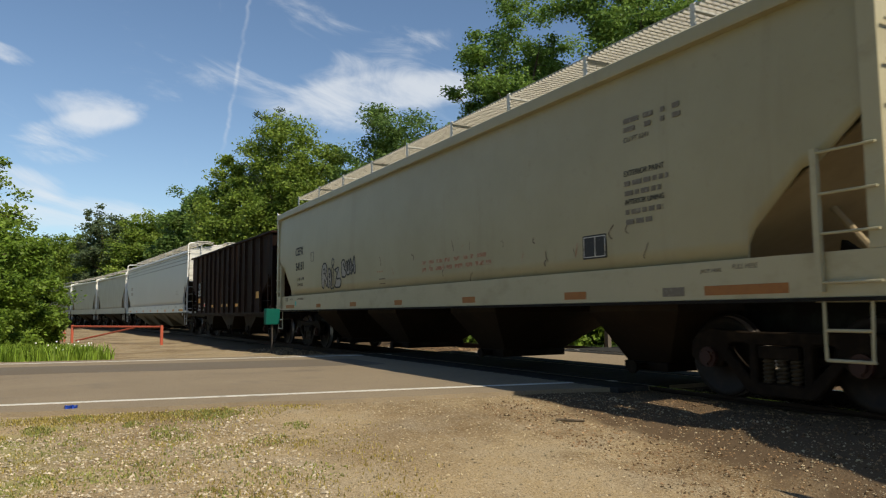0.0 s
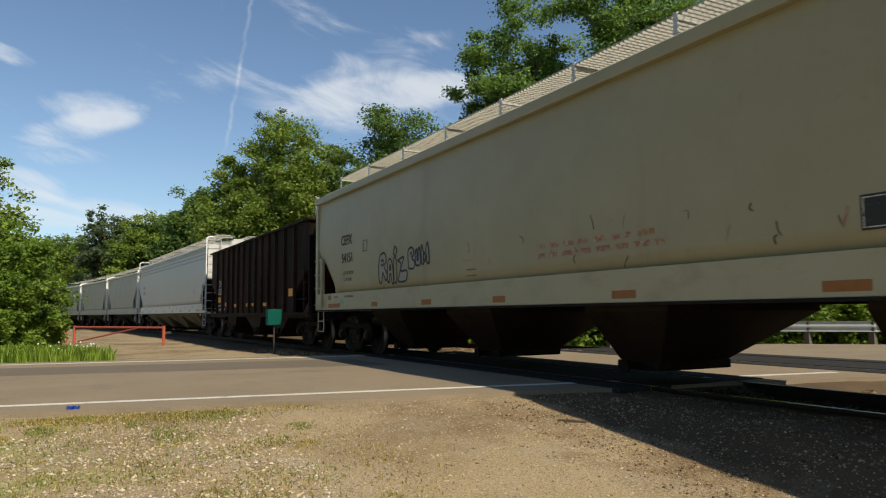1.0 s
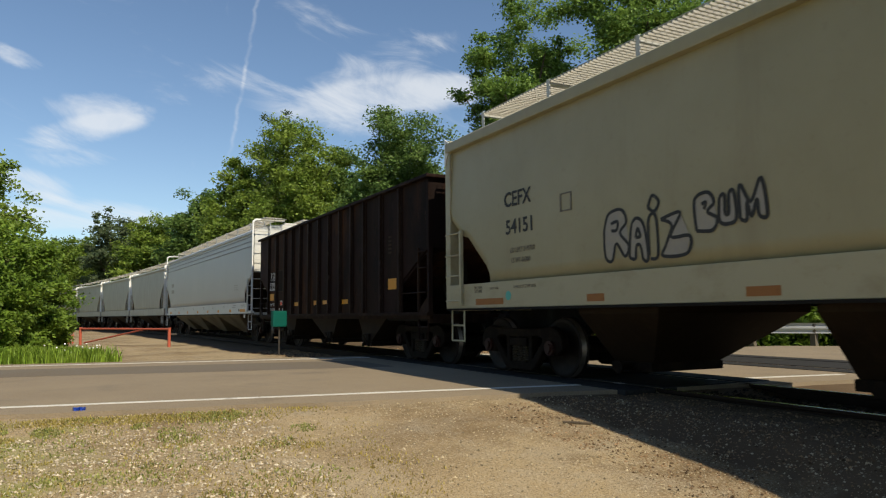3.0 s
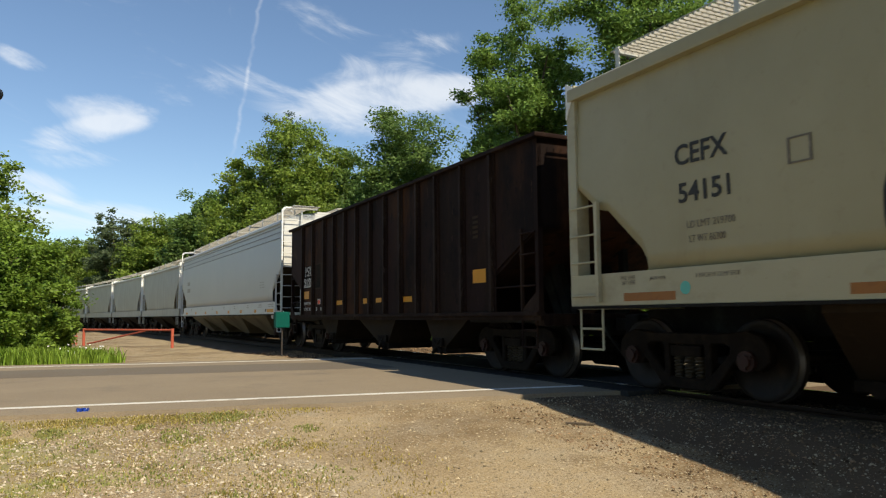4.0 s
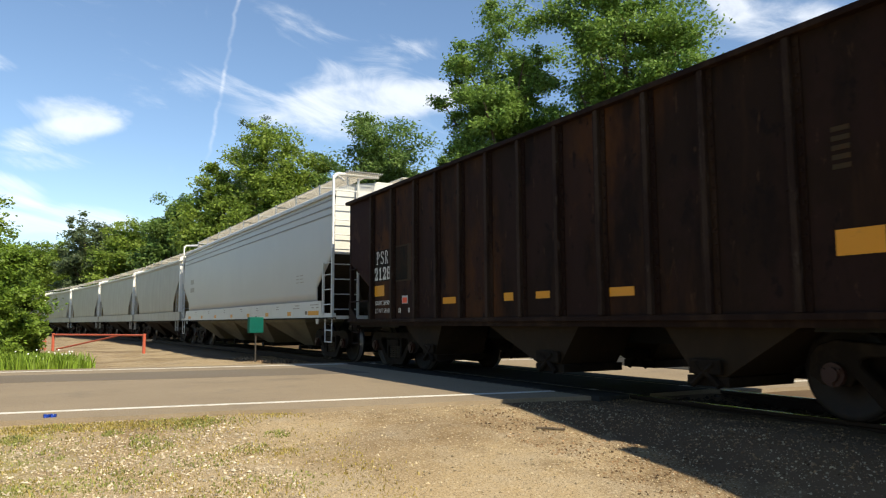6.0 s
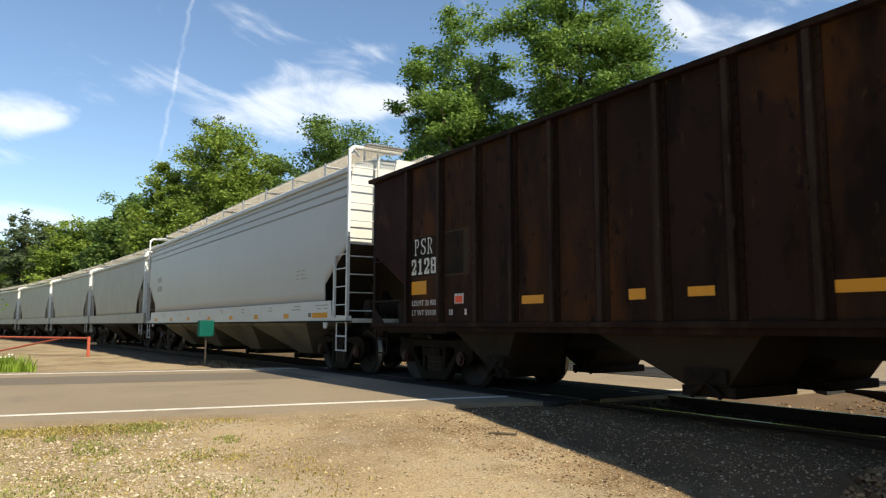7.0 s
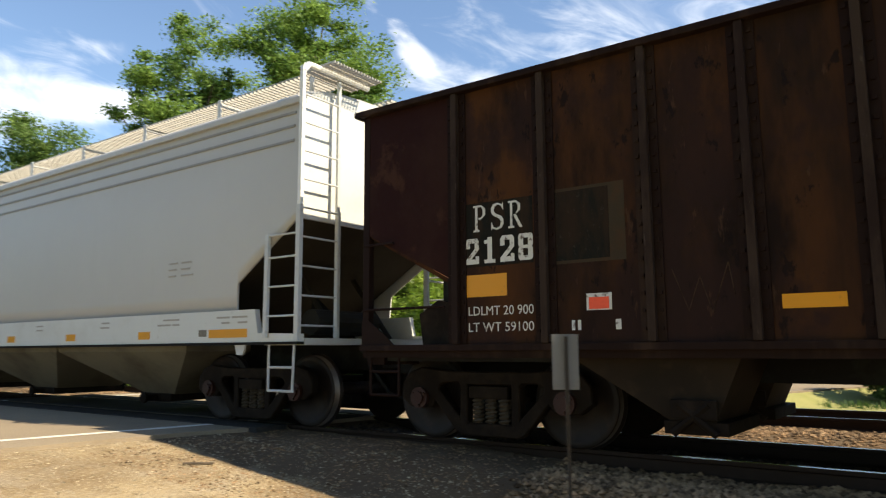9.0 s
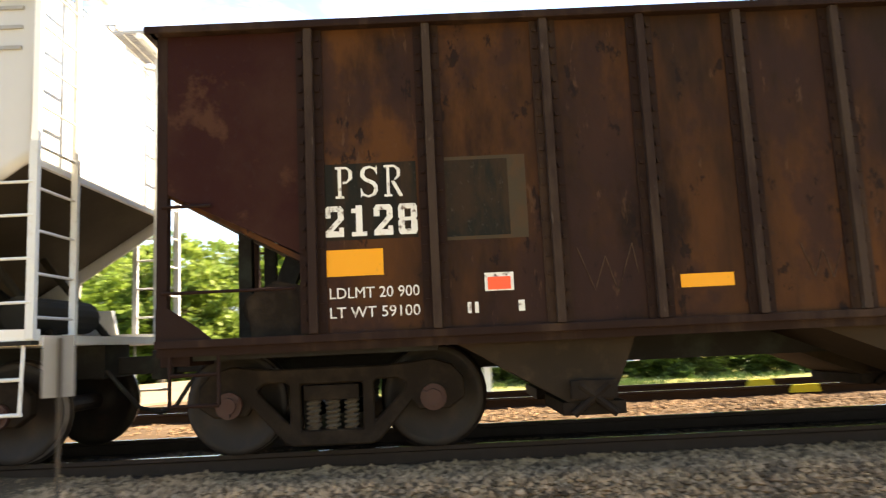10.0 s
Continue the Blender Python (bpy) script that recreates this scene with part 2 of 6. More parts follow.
M["teal_mark"] = material("teal_mark", (0.12, 0.45, 0.38), 0.5)
M["gate_red"] = material("weathered_red_gate_paint", (0.42, 0.09, 0.05), 0.6, spots=((7, 0.5, 0.7, (0.25, 0.1, 0.06), 0.7), (20, 0.62, 0.72, (0.55, 0.45, 0.38), 0.7)))
M["sign_grey"] = material("bare_aluminium_sign_back", (0.16, 0.16, 0.155), 0.6, 0.2, spots=((5, 0.5, 0.8, (0.11, 0.105, 0.10), 0.5),))
M["post"] = material("dark_steel_post", (0.05, 0.045, 0.04), 0.6, spots=((9, 0.5, 0.75, (0.12, 0.07, 0.04), 0.6),))
M["galv"] = material("galvanised_guardrail", (0.50, 0.51, 0.52), 0.45, 0.5, spots=((3, 0.5, 0.8, (0.36, 0.35, 0.33), 0.5),))
M["guard_white"] = material("white_guardrail", (0.72, 0.73, 0.72), 0.5, spots=((4, 0.55, 0.8, (0.5, 0.48, 0.44), 0.5),))
M["timber"] = material("grey_timber_post", (0.14, 0.12, 0.10), 0.8, spots=((8, 0.5, 0.7, (0.08, 0.065, 0.05), 0.7),), bump=((20, 0.3, 0.01),))
M["tie"] = material("creosoted_timber", (0.06, 0.048, 0.038), 0.85, spots=((4, 0.5, 0.7, (0.12, 0.10, 0.08), 0.6),), bump=((18, 0.4, 0.01),))
M["rail"] = material("rusty_rail_side", (0.026, 0.0175, 0.013), 0.7, spots=((6, 0.5, 0.7, (0.0325, 0.0228, 0.0182), 0.7),))
M["stone"] = material("grey_ballast_stone", (0.23, 0.15, 0.085), 0.85, spots=((3, 0.45, 0.65, (0.10, 0.07, 0.046), 0.8), (11, 0.58, 0.66, (0.30, 0.23, 0.15), 0.5)), vary=0.7)
M["pale_stone"] = material("pale_grey_stone", (0.46, 0.40, 0.31), 0.85, spots=((4, 0.45, 0.65, (0.30, 0.25, 0.18), 0.7),), vary=0.45)
# the shade under the train is put into this stone's colour
M["stone_shaded"] = material("shade_dark_stone", (0.045, 0.035, 0.026), 0.7, spots=((3, 0.45, 0.65, (0.022, 0.018, 0.014), 0.8),), vary=0.5)
M["gravel_stone"] = material("pale_gravel_stone", (0.36, 0.295, 0.195), 0.85, spots=((2, 0.45, 0.65, (0.30, 0.25, 0.18), 0.7),), vary=0.5)
M["bark"] = material("grey_brown_bark", (0.12, 0.095, 0.07), 0.9, spots=((5, 0.45, 0.7, (0.06, 0.05, 0.04), 0.8, (1, 1, 0.2)),), bump=((14, 0.5, 0.02),))
M["leaf_locust"] = leaf_material("locust_leaf", (0.124, 0.215, 0.0455), (0.26, 0.377, 0.0715))
M["leaf_bright"] = leaf_material("maple_leaf", (0.132, 0.209, 0.033), (0.297, 0.374, 0.0605))
M["leaf_dark"] = leaf_material("dark_oak_leaf", (0.0878, 0.162, 0.0405), (0.189, 0.27, 0.0607))
M["leaf_grey"] = leaf_material("willow_leaf", (0.08, 0.115, 0.055), (0.14, 0.18, 0.08))
M["leaf_bush"] = leaf_material("shrub_leaf", (0.11, 0.19, 0.025), (0.26, 0.36, 0.045))
M["grass"] = leaf_material("grass_blade", (0.15, 0.25, 0.025), (0.29, 0.38, 0.05))
M["grass_dry"] = leaf_material("dry_grass_blade", (0.36, 0.30, 0.09), (0.46, 0.36, 0.10))
M["weed"] = leaf_material("weed_blade", (0.25, 0.28, 0.075), (0.36, 0.36, 0.12))
# darker copy of the grass, with the shade beyond the siding in its colour
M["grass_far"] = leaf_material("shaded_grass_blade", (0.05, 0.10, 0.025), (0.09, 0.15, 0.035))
M["flower"] = material("white_petal", (0.8, 0.8, 0.76), 0.7)
M["line"] = material("worn_white_road_paint", (0.62, 0.60, 0.55), 0.7, spots=((6, 0.55, 0.7, (0.25, 0.23, 0.2), 0.7), (1.2, 0.5, 0.8, (0.4, 0.37, 0.32), 0.6)))
M["can_blue"] = material("blue_drink_can", (0.02, 0.06, 0.35), 0.3, 0.5, spots=((30, 0.6, 0.62, (0.7, 0.7, 0.72), 0.9),))
M["visor"] = material("black_visor_paint", (0.02, 0.02, 0.022), 0.4, spots=((9, 0.5, 0.8, (0.04, 0.04, 0.04), 0.5),))
M["rubber"] = material("rubber_crossing_panel", (0.035, 0.034, 0.033), 0.8, spots=((6, 0.5, 0.7, (0.075, 0.07, 0.062), 0.6),), bump=((30, 0.3, 0.005),))


def ground_material():
    """Gravel, ballast and grass by place on the ground."""
    m = material("gravel_ground", (0.36, 0.275, 0.16), 0.9, spots=(
        (0.35, 0.45, 0.60, (0.19, 0.13, 0.07), 0.9), (1.7, 0.48, 0.7, (0.36, 0.31, 0.23), 0.6), (0.9, 0.56, 0.72, (0.13, 0.085, 0.045), 0.8),
        (38, 0.5, 0.72, (0.50, 0.42, 0.30), 0.85), (75, 0.50, 0.66, (0.09, 0.065, 0.04), 0.85)), bump=((2.5, 0.4, 0.06), (40, 0.6, 0.02), (110, 0.5, 0.008)))
    nd, lk = m.node_tree.nodes, m.node_tree.links
    bsdf = nd["Principled BSDF"]
    col = bsdf.inputs["Base Color"].links[0].from_socket
    attr = nd.new("ShaderNodeAttribute")
    attr.attribute_name = "cover"
    sep = nd.new("ShaderNodeSeparateColor")
    lk.new(attr.outputs["Color"], sep.inputs[0])
    tex = nd.new("ShaderNodeTexNoise")
    tex.inputs["Scale"].default_value, tex.inputs["Detail"].default_value = 2.2, 8
    lk.new(nd.new("ShaderNodeTexCoord").outputs["Object"], tex.inputs["Vector"])
    for channel, colour, dark in ((0, (0.33, 0.295, 0.125), (0.20, 0.215, 0.065)), (1, (0.16, 0.115, 0.072), (0.08, 0.054, 0.034))):
        shade = nd.new("ShaderNodeMixRGB")
        lk.new(tex.outputs["Fac"], shade.inputs[0])
        shade.inputs[1].default_value, shade.inputs[2].default_value = (*colour, 1), (*dark, 1)
        add = nd.new("ShaderNodeMath")
        add.operation = "ADD"
        lk.new(sep.outputs[channel], add.inputs[0])
        lk.new(tex.outputs["Fac"], add.inputs[1])
        mr = nd.new("ShaderNodeMapRange")
        mr.inputs["From Min"].default_value, mr.inputs["From Max"].default_value = 0.85, 1.15
        lk.new(add.outputs[0], mr.inputs["Value"])
        mix = nd.new("ShaderNodeMixRGB")
        lk.new(mr.outputs[0], mix.inputs[0])
        lk.new(col, mix.inputs[1])
        lk.new(shade.outputs[0], mix.inputs[2])
        col = mix.outputs[0]
    lk.new(col, bsdf.inputs["Base Color"])
    return m


M["ground"] = ground_material()
M["asphalt"] = material("worn_asphalt", (0.245, 0.195, 0.135), 0.85, spots=(
    (0.4, 0.4, 0.65, (0.30, 0.24, 0.165), 0.7), (1.1, 0.55, 0.75, (0.14, 0.12, 0.10), 0.5), (60, 0.5, 0.7, (0.33, 0.30, 0.25), 0.5), (90, 0.52, 0.7, (0.08, 0.07, 0.06), 0.6)),
    bump=((80, 0.4, 0.006),))
M["asphalt_dark"] = material("dark_asphalt_patch", (0.155, 0.128, 0.097), 0.85, spots=(
    (0.6, 0.4, 0.65, (0.16, 0.14, 0.115), 0.7), (60, 0.5, 0.7, (0.22, 0.2, 0.17), 0.5)), bump=((80, 0.4, 0.006),))


# ---- mesh helpers ----
def part(name, bm, mat, parent=None, label="", smooth=False):
    mesh = bpy.data.meshes.new(name)
    if smooth:
        for f in bm.faces:
            f.smooth = True
    bm.to_mesh(mesh)
    bm.free()
    mesh.materials.append(M[mat] if isinstance(mat, str) else mat)
    ob = new(name, mesh)
    ob.parent = parent
    if label:
        ob["label"] = label
    return ob


def thing(name, label, category, group="", kind="", m=None):
    ob = new(name)
    ob.empty_display_size = 0.2
    if m is not None:
        ob.matrix_basis = m
    return tagged(ob, label, category, group, kind)


def add_box(bm, x0, x1, y0, y1, z0, z1, bevel=0.0):
    r = bmesh.ops.create_cube(bm, size=1)
    for v in r["verts"]:
        v.co = Vector(((x0 + x1) / 2 + v.co.x * (x1 - x0), (y0 + y1) / 2 + v.co.y * (y1 - y0), (z0 + z1) / 2 + v.co.z * (z1 - z0)))
    if bevel:
        edges = list({e for v in r["verts"] for e in v.link_edges})
        bmesh.ops.bevel(bm, geom=edges, offset=bevel, segments=2, affect="EDGES", profile=0.7)


def box(*a, bevel=0.0):
    bm = bmesh.new()
    add_box(bm, *a, bevel=bevel)
    return bm


def add_bar(bm, a, b, r, n=8, r2=None):
    a, b = Vector(a), Vector(b)
    d = b - a
    q = d.to_track_quat("Z", "Y").to_matrix().to_4x4()
    bmesh.ops.create_cone(bm, cap_ends=True, segments=n, radius1=r, radius2=r if r2 is None else r2, depth=d.length,
                          matrix=Matrix.Translation((a + b) / 2) @ q)


def bar(a, b, r, n=8):
    bm = bmesh.new()
    add_bar(bm, a, b, r, n)
    return bm


def add_prism(bm, poly, axis, lo, hi):
    """A polygon of (u, v) pairs, extruded along axis: x keeps (y, z), y keeps (x, z), z keeps (x, y)."""
    def at(u, v, w):
        return {"x": (w, u, v), "y": (u, w, v), "z": (u, v, w)}[axis]
    a = [bm.verts.new(at(u, v, lo)) for u, v in poly]
    b = [bm.verts.new(at(u, v, hi)) for u, v in poly]
    n = len(poly)
    fs = [bm.faces.new(a), bm.faces.new(b)] + [bm.faces.new((a[i], a[(i + 1) % n], b[(i + 1) % n], b[i])) for i in range(n)]
    bmesh.ops.recalc_face_normals(bm, faces=fs)


def prism(poly, axis, lo, hi):
    bm = bmesh.new()
    add_prism(bm, poly, axis, lo, hi)
    return bm


def text_mesh(body, size, squeeze=1.0, bold=0.0, gap=1.0):
    cu = bpy.data.curves.new("letters", "FONT")
    cu.body, cu.size, cu.extrude, cu.resolution_u, cu.offset, cu.space_character = body, size, 0.0015, 3, bold, gap
    tmp = bpy.data.objects.new("letters", cu)
    scene.collection.objects.link(tmp)
    bpy.context.view_layer.update()
    me = bpy.data.meshes.new_from_object(tmp.evaluated_get(bpy.context.evaluated_depsgraph_get()))
    bpy.data.objects.remove(tmp)
    bm = bmesh.new()
    bm.from_mesh(me)
    bpy.data.meshes.remove(me)
    for v in bm.verts:
        v.co.x *= squeeze
    return bm


def side_x(z, eave=4.03):
    """x of the covered cars' bellied side."""
    return -(1.53 + 0.05 * math.sin(math.pi * (z - 1.3) / (eave - 1.3))) - 0.005


def side_text(body, y, z, x, height, width, mat, parent, name="lettering", bold=0.0, gap=1.0):
    """Writing on the side that faces -x: it reads from +y to -y. y, z: its lower start."""
    bm = text_mesh(body, 1.0, 1.0, bold, gap)
    xs, ys = [v.co.x for v in bm.verts], [v.co.y for v in bm.verts]
    x0, w, y0, h = min(xs), max(xs) - min(xs), min(ys), max(ys) - min(ys)
    for v in bm.verts:
        zz = z + (v.co.y - y0) / h * height
        v.co = Vector(((side_x(zz) if x is None else x) - v.co.z - 0.002, y - (v.co.x - x0) / w * width, z + (v.co.y - y0) / h * height))
    return part(name, bm, mat, parent)


def plate(y0, y1, z0, z1, x, mat, parent, name="reflector", label="", depth=0.004):
    return part(name, box(x - depth, x, min(y0, y1), max(y0, y1), z0, z1), mat, parent, label)


# ---- the track's line ----
CX, BEND, RADIUS = 7.65, 18.7, 400.0


def on_track(s, off=0.0):
    """Place and heading (degrees) on the centre line, s metres along; off: to the right."""
    if s <= BEND:
        return CX + off, s, 0.0
    a = (s - BEND) / (RADIUS - 1.6)
    return CX - RADIUS + (RADIUS + off) * math.cos(a), BEND + (RADIUS + off) * math.sin(a), math.degrees(a)


def rolled(t):
    """Metres that the train has come since the start."""
    return 3.735 * t - 0.0255 * t * t


# ---- ground ----
def road_near(x):
    """y of the white line on the camera's side."""
    return 8.76 - 0.19 * (x - 2.44)


def sstep(v, lo, hi):
    t = min(1.0, max(0.0, (v - lo) / (hi - lo)))
    return t * t * (3 - 2 * t)


def track_offset(x, y):
    """How far right of the track's centre line a place lies."""
    if y <= BEND:
        return x - CX
    return math.hypot(x - (CX - RADIUS), y - BEND) - RADIUS


BEND_NEAR = [(13.2, 6.0), (18, 3.2), (26, 0.5), (46, -7)]
BEND_FAR = [(13.2, 15.2), (18.8, 14.4), (21, 12), (24, 9.3), (30, 5.9), (46, -1.0)]


def along(pts, x):
    for (x0, y0), (x1, y1) in zip(pts, pts[1:]):
        if x <= x1:
            return y0 + (y1 - y0) * (x - x0) / (x1 - x0)
    return pts[-1][1]


def in_road(x, y):
    """1 within the road and its shoulders, 0 away from it."""
    if x > 13.2:
        if x > 46:
            return 0.0
        return sstep(y, along(BEND_NEAR, x) - 0.9, along(BEND_NEAR, x)) * (1 - sstep(y, along(BEND_FAR, x), along(BEND_FAR, x) + 0.9))
    d = y - road_near(x)
    return sstep(d, -1.6, -0.7) * (1 - sstep(d, 8.6, 9.6))


def ground_z(x, y):
    d = road_near(x) - y
    q = max(0.0, d - 0.6)
    z = -0.05 - 0.06 * q - 0.01 * q * q
    z = max(z, -0.62 + 0.02 * noise.noise((x * 0.3, y * 0.3, 0)))
    if d < -8.6:
        z = -0.05 - 0.17 * sstep(-d, 8.6, 18)
    if d < -40:
        z -= 0.4 * sstep(-d, 40, 120)
    z += 0.035 * noise.noise((x * 0.8, y * 0.8, 3.1)) + 0.012 * noise.noise((x * 3.1, y * 3.1, 1.7))
    o = track_offset(x, y)
    base = -0.165 + (0.095 * sstep(y, 2.2, 4.5) * (1 - sstep(y, 7.6, 8.4)) if o < 0 else 0.0)
    z = z + (base - z) * sstep(o, -2.6, -1.5) * (1 - sstep(o, 1.6, 2.6)) if z < base or abs(o) < 2.6 else z
    if o > 2.0 and x < 60:
        side = -0.30
        z2 = side + (base - side) * sstep(o, 2.6, 3.3) * (1 - sstep(o, 6.6, 7.6))
        z = z + (z2 - z) * sstep(o, 2.0, 2.8)
    if -2.6 < o < 8.4:
        z += 0.03 * noise.noise((x * 2.3, y * 2.3, 7.7))
    r = in_road(x, y)
    return z * (1 - r) + (-0.05) * r


def ground_cover(x, y):
    """(grass, ballast) at a place."""
    o = track_offset(x, y)
    d = y - road_near(x)
    grass = 0.0
    if d < -0.8:
        grass = 0.52 * sstep(-x, -2.1, 0.9) + 0.1 * sstep(-x, 2, 6)
    if d > 8.3:
        grass = 0.95 * sstep(-x, -1.6, 0.3) if d < 16 else 0.95 * sstep(-x, -0.3, 1.5)
    if o > 8.4:
        grass = 0.9 * sstep(o, 8.4, 9.2)
    if abs(x) > 40 or abs(y) > 55:
        grass = max(grass, 0.7 * sstep(abs(o), 4, 7))
    ballast = sstep(o, -3.2, -1.9) * (1 - sstep(o, 8.0, 8.8))
    return grass, ballast * 0.95


def build_ground():
    def ticks(lo, hi, fine_lo, fine_hi, step):
        v = list(np.arange(fine_lo, fine_hi + 1e-6, step))
        a, s = fine_hi, step
        while a < hi:
            s *= 1.35
            a += s
            v.append(min(a, hi))
        a, s = fine_lo, step
        while a > lo:
            s *= 1.35
            a -= s
            v.insert(0, max(a, lo))
        return v
    xs, ys = ticks(-2500, 2500, -6, 22, 0.2), ticks(-2500, 2500, -8, 34, 0.22)
    verts = [(x, y, ground_z(x, y)) for y in ys for x in xs]
    n = len(xs)
    faces = [(j * n + i, j * n + i + 1, (j + 1) * n + i + 1, (j + 1) * n + i) for j in range(len(ys) - 1) for i in range(n - 1)]
    mesh = bpy.data.meshes.new("ground")
    mesh.from_pydata(verts, [], faces)
    attr = mesh.color_attributes.new("cover", "FLOAT_COLOR", "POINT")
    cov = np.array([(*ground_cover(x, y), 0, 1) for x, y, _ in verts], dtype=np.float32)
    attr.data.foreach_set("color", cov.ravel())
    mesh.polygons.foreach_set("use_smooth", np.ones(len(faces), dtype=bool))
    mesh.materials.append(M["ground"])
    tagged(new("ground", mesh), "sandy gravel ground with patches of weeds beside the track", "ground", kind="structure")


build_ground()


def strip(name, left, right, z, thick, mat, parent=None):
    """A slab between two rows of (x, y) points."""
    bm = bmesh.new()
    rows = []
    for (x0, y0), (x1, y1) in zip(left, right):
        rows.append([bm.verts.new((x0, y0, z)), bm.verts.new((x1, y1, z)), bm.verts.new((x1, y1, z - thick)), bm.verts.new((x0, y0, z - thick))])
    for a, b in zip(rows, rows[1:]):
        for i in range(4):
            bm.faces.new((a[i], a[(i + 1) % 4], b[(i + 1) % 4], b[i]))
    bm.faces.new(rows[0])
    bm.faces.new(rows[-1])
    bmesh.ops.recalc_face_normals(bm, faces=bm.faces)
    return part(name, bm, mat, parent)


def road_line(off, x0, x1, n=60):
    return [(x0 + (x1 - x0) * i / n, road_near(x0 + (x1 - x0) * i / n) + off) for i in range(n + 1)]


def wavy(pts, amount, scale, seed):
    return [(x, y + amount * noise.noise((x * scale, seed, 0.5))) for x, y in pts]


def build_road():
    road = tagged(strip("road", wavy(road_line(-0.75, -80, 13.2, 300), 0.16, 1.1, 1), wavy(road_line(8.5, -80, 13.2, 300), 0.12, 0.9, 2), 0.0, 0.08, "asphalt"),
                  "worn sun-bleached two-lane asphalt road over the level crossing", "road", kind="structure")
    xs = [13.2 + 32.8 * i / 60 for i in range(61)]
    far, away = [(x, along(BEND_NEAR, x)) for x in xs], [(x, along(BEND_FAR, x)) for x in xs]
    tagged(strip("road_bend", far, away, -0.012, 0.08, "asphalt"), "worn asphalt road that bends away beyond the track", "road", kind="structure")
    tagged(strip("road_line_near", wavy(road_line(-0.06, -80, 10.8, 200), 0.012, 2, 3), wavy(road_line(0.07, -80, 10.8, 200), 0.012, 2, 4), 0.005, 0.004, "line"),
           "worn white edge line on asphalt", "road marking", kind="structure")
    tagged(strip("road_line_far", wavy(road_line(7.72, -80, 13, 200), 0.02, 2, 5), wavy(road_line(7.85, -80, 13, 200), 0.02, 2, 6), 0.005, 0.004, "line"),
           "worn white edge line on asphalt", "road marking", kind="structure")
    tagged(strip("road_patch", wavy(road_line(4.6, -80, 5.6, 200), 0.12, 0.6, 7), wavy(road_line(6.6, -80, 5.6, 200), 0.2, 0.5, 8), 0.004, 0.004, "asphalt_dark"),
           "long darker strip of asphalt along the road", "road patch", kind="structure")


build_road()


# ---- track ----
def sweep_rail(name, off, s0, s1, centre=0.0, z=0.0, parent=None, straight=False):
    prof = [(-0.036, 0), (0.036, 0), (0.036, -0.035), (0.009, -0.05), (0.009, -0.145), (0.075, -0.165), (0.075, -0.175), (-0.075, -0.175), (-0.075, -0.165), (-0.009, -0.145), (-0.009, -0.05), (-0.036, -0.035)]
    bm = bmesh.new()
    rows = []
    n = max(2, int((s1 - s0) / 2.5))
    for i in range(n + 1):
        s = s0 + (s1 - s0) * i / n
        row = []
        for u, w in prof:
            x, y, a = on_track(s, off + u + centre)
            row.append(bm.verts.new((x, y, z + w)))
        rows.append(row)
    m = len(prof)
    for a, b in zip(rows, rows[1:]):
        for i in range(m):
            f = bm.faces.new((a[i], b[i], b[(i + 1) % m], a[(i + 1) % m]))
            f.material_index = 1 if i == 0 else 0
    bm.faces.new(rows[0])
    bm.faces.new(rows[-1])
    bmesh.ops.recalc_face_normals(bm, faces=bm.faces)
    ob = part(name, bm, "rail", parent)
    ob.data.materials.append(M["tread"])
    return ob


def build_track(label, centre, s0, s1, z):
    track = thing("railway_track", label, "railway track", kind="structure")
    for off in (-0.755, 0.755):
        sweep_rail("rail", off, s0, s1, centre, z, track)
    tie = box(-1.3, 1.3, -0.11, 0.11, -0.20, 0.0, bevel=0.012)
    mesh = bpy.data.meshes.new("tie")
    tie.to_mesh(mesh)
    tie.free()
    mesh.materials.append(M["tie"])
    plate_bm = bmesh.new()
    for sx in (-0.755, 0.755):
        add_box(plate_bm, sx - 0.18, sx + 0.18, -0.09, 0.09, 0.0, 0.012)
        for px in (-0.11, 0.11):
            add_box(plate_bm, sx + px - 0.012, sx + px + 0.012, -0.05, -0.025, 0.012, 0.04)
    pmesh = bpy.data.meshes.new("tie_plate")
    plate_bm.to_mesh(pmesh)
    plate_bm.free()
    pmesh.materials.append(M["rail"])
    rnd = random.Random(5)
    s = max(s0, -12.0)
    while s < min(s1, 45.0):
        x, y, a = on_track(s, centre)
        if in_road(x, y) < 0.5:
            ob = new("tie", mesh)
            ob.parent = track
            ob.matrix_basis = pose(x, y, z - 0.187, 0, 0, a + rnd.uniform(-0.8, 0.8))
            pl = new("tie_plate", pmesh)
            pl.parent = track
            pl.matrix_basis = pose(x, y, z - 0.186, 0, 0, a)
        s += 0.53
    # rubber panels in the crossing
    for u0, u1 in ((-1.35, -0.83), (-0.68, 0.68), (0.83, 1.35)):
        y0, y1 = road_near(CX + centre) - 0.7, road_near(CX + centre) + 8.4
        n = 5
        for i in range(n):
            a, b = y0 + (y1 - y0) * i / n, y0 + (y1 - y0) * (i + 1) / n
            part("crossing_panel", box(CX + centre + u0, CX + centre + u1, a + 0.01, b - 0.01, -0.12, 0.012, bevel=0.01), "rubber", track, "black rubber crossing panel")
    return track


build_track("main railway track with rusty rails on dark timber ties in ballast", 0.0, -60, 260, 0.0)
build_track("siding track with rusty rails on timber ties", 4.85, -60, 120, 0.0)

# ---- rolling stock ----
WHEEL_R = 0.457
WHEELSETS = []


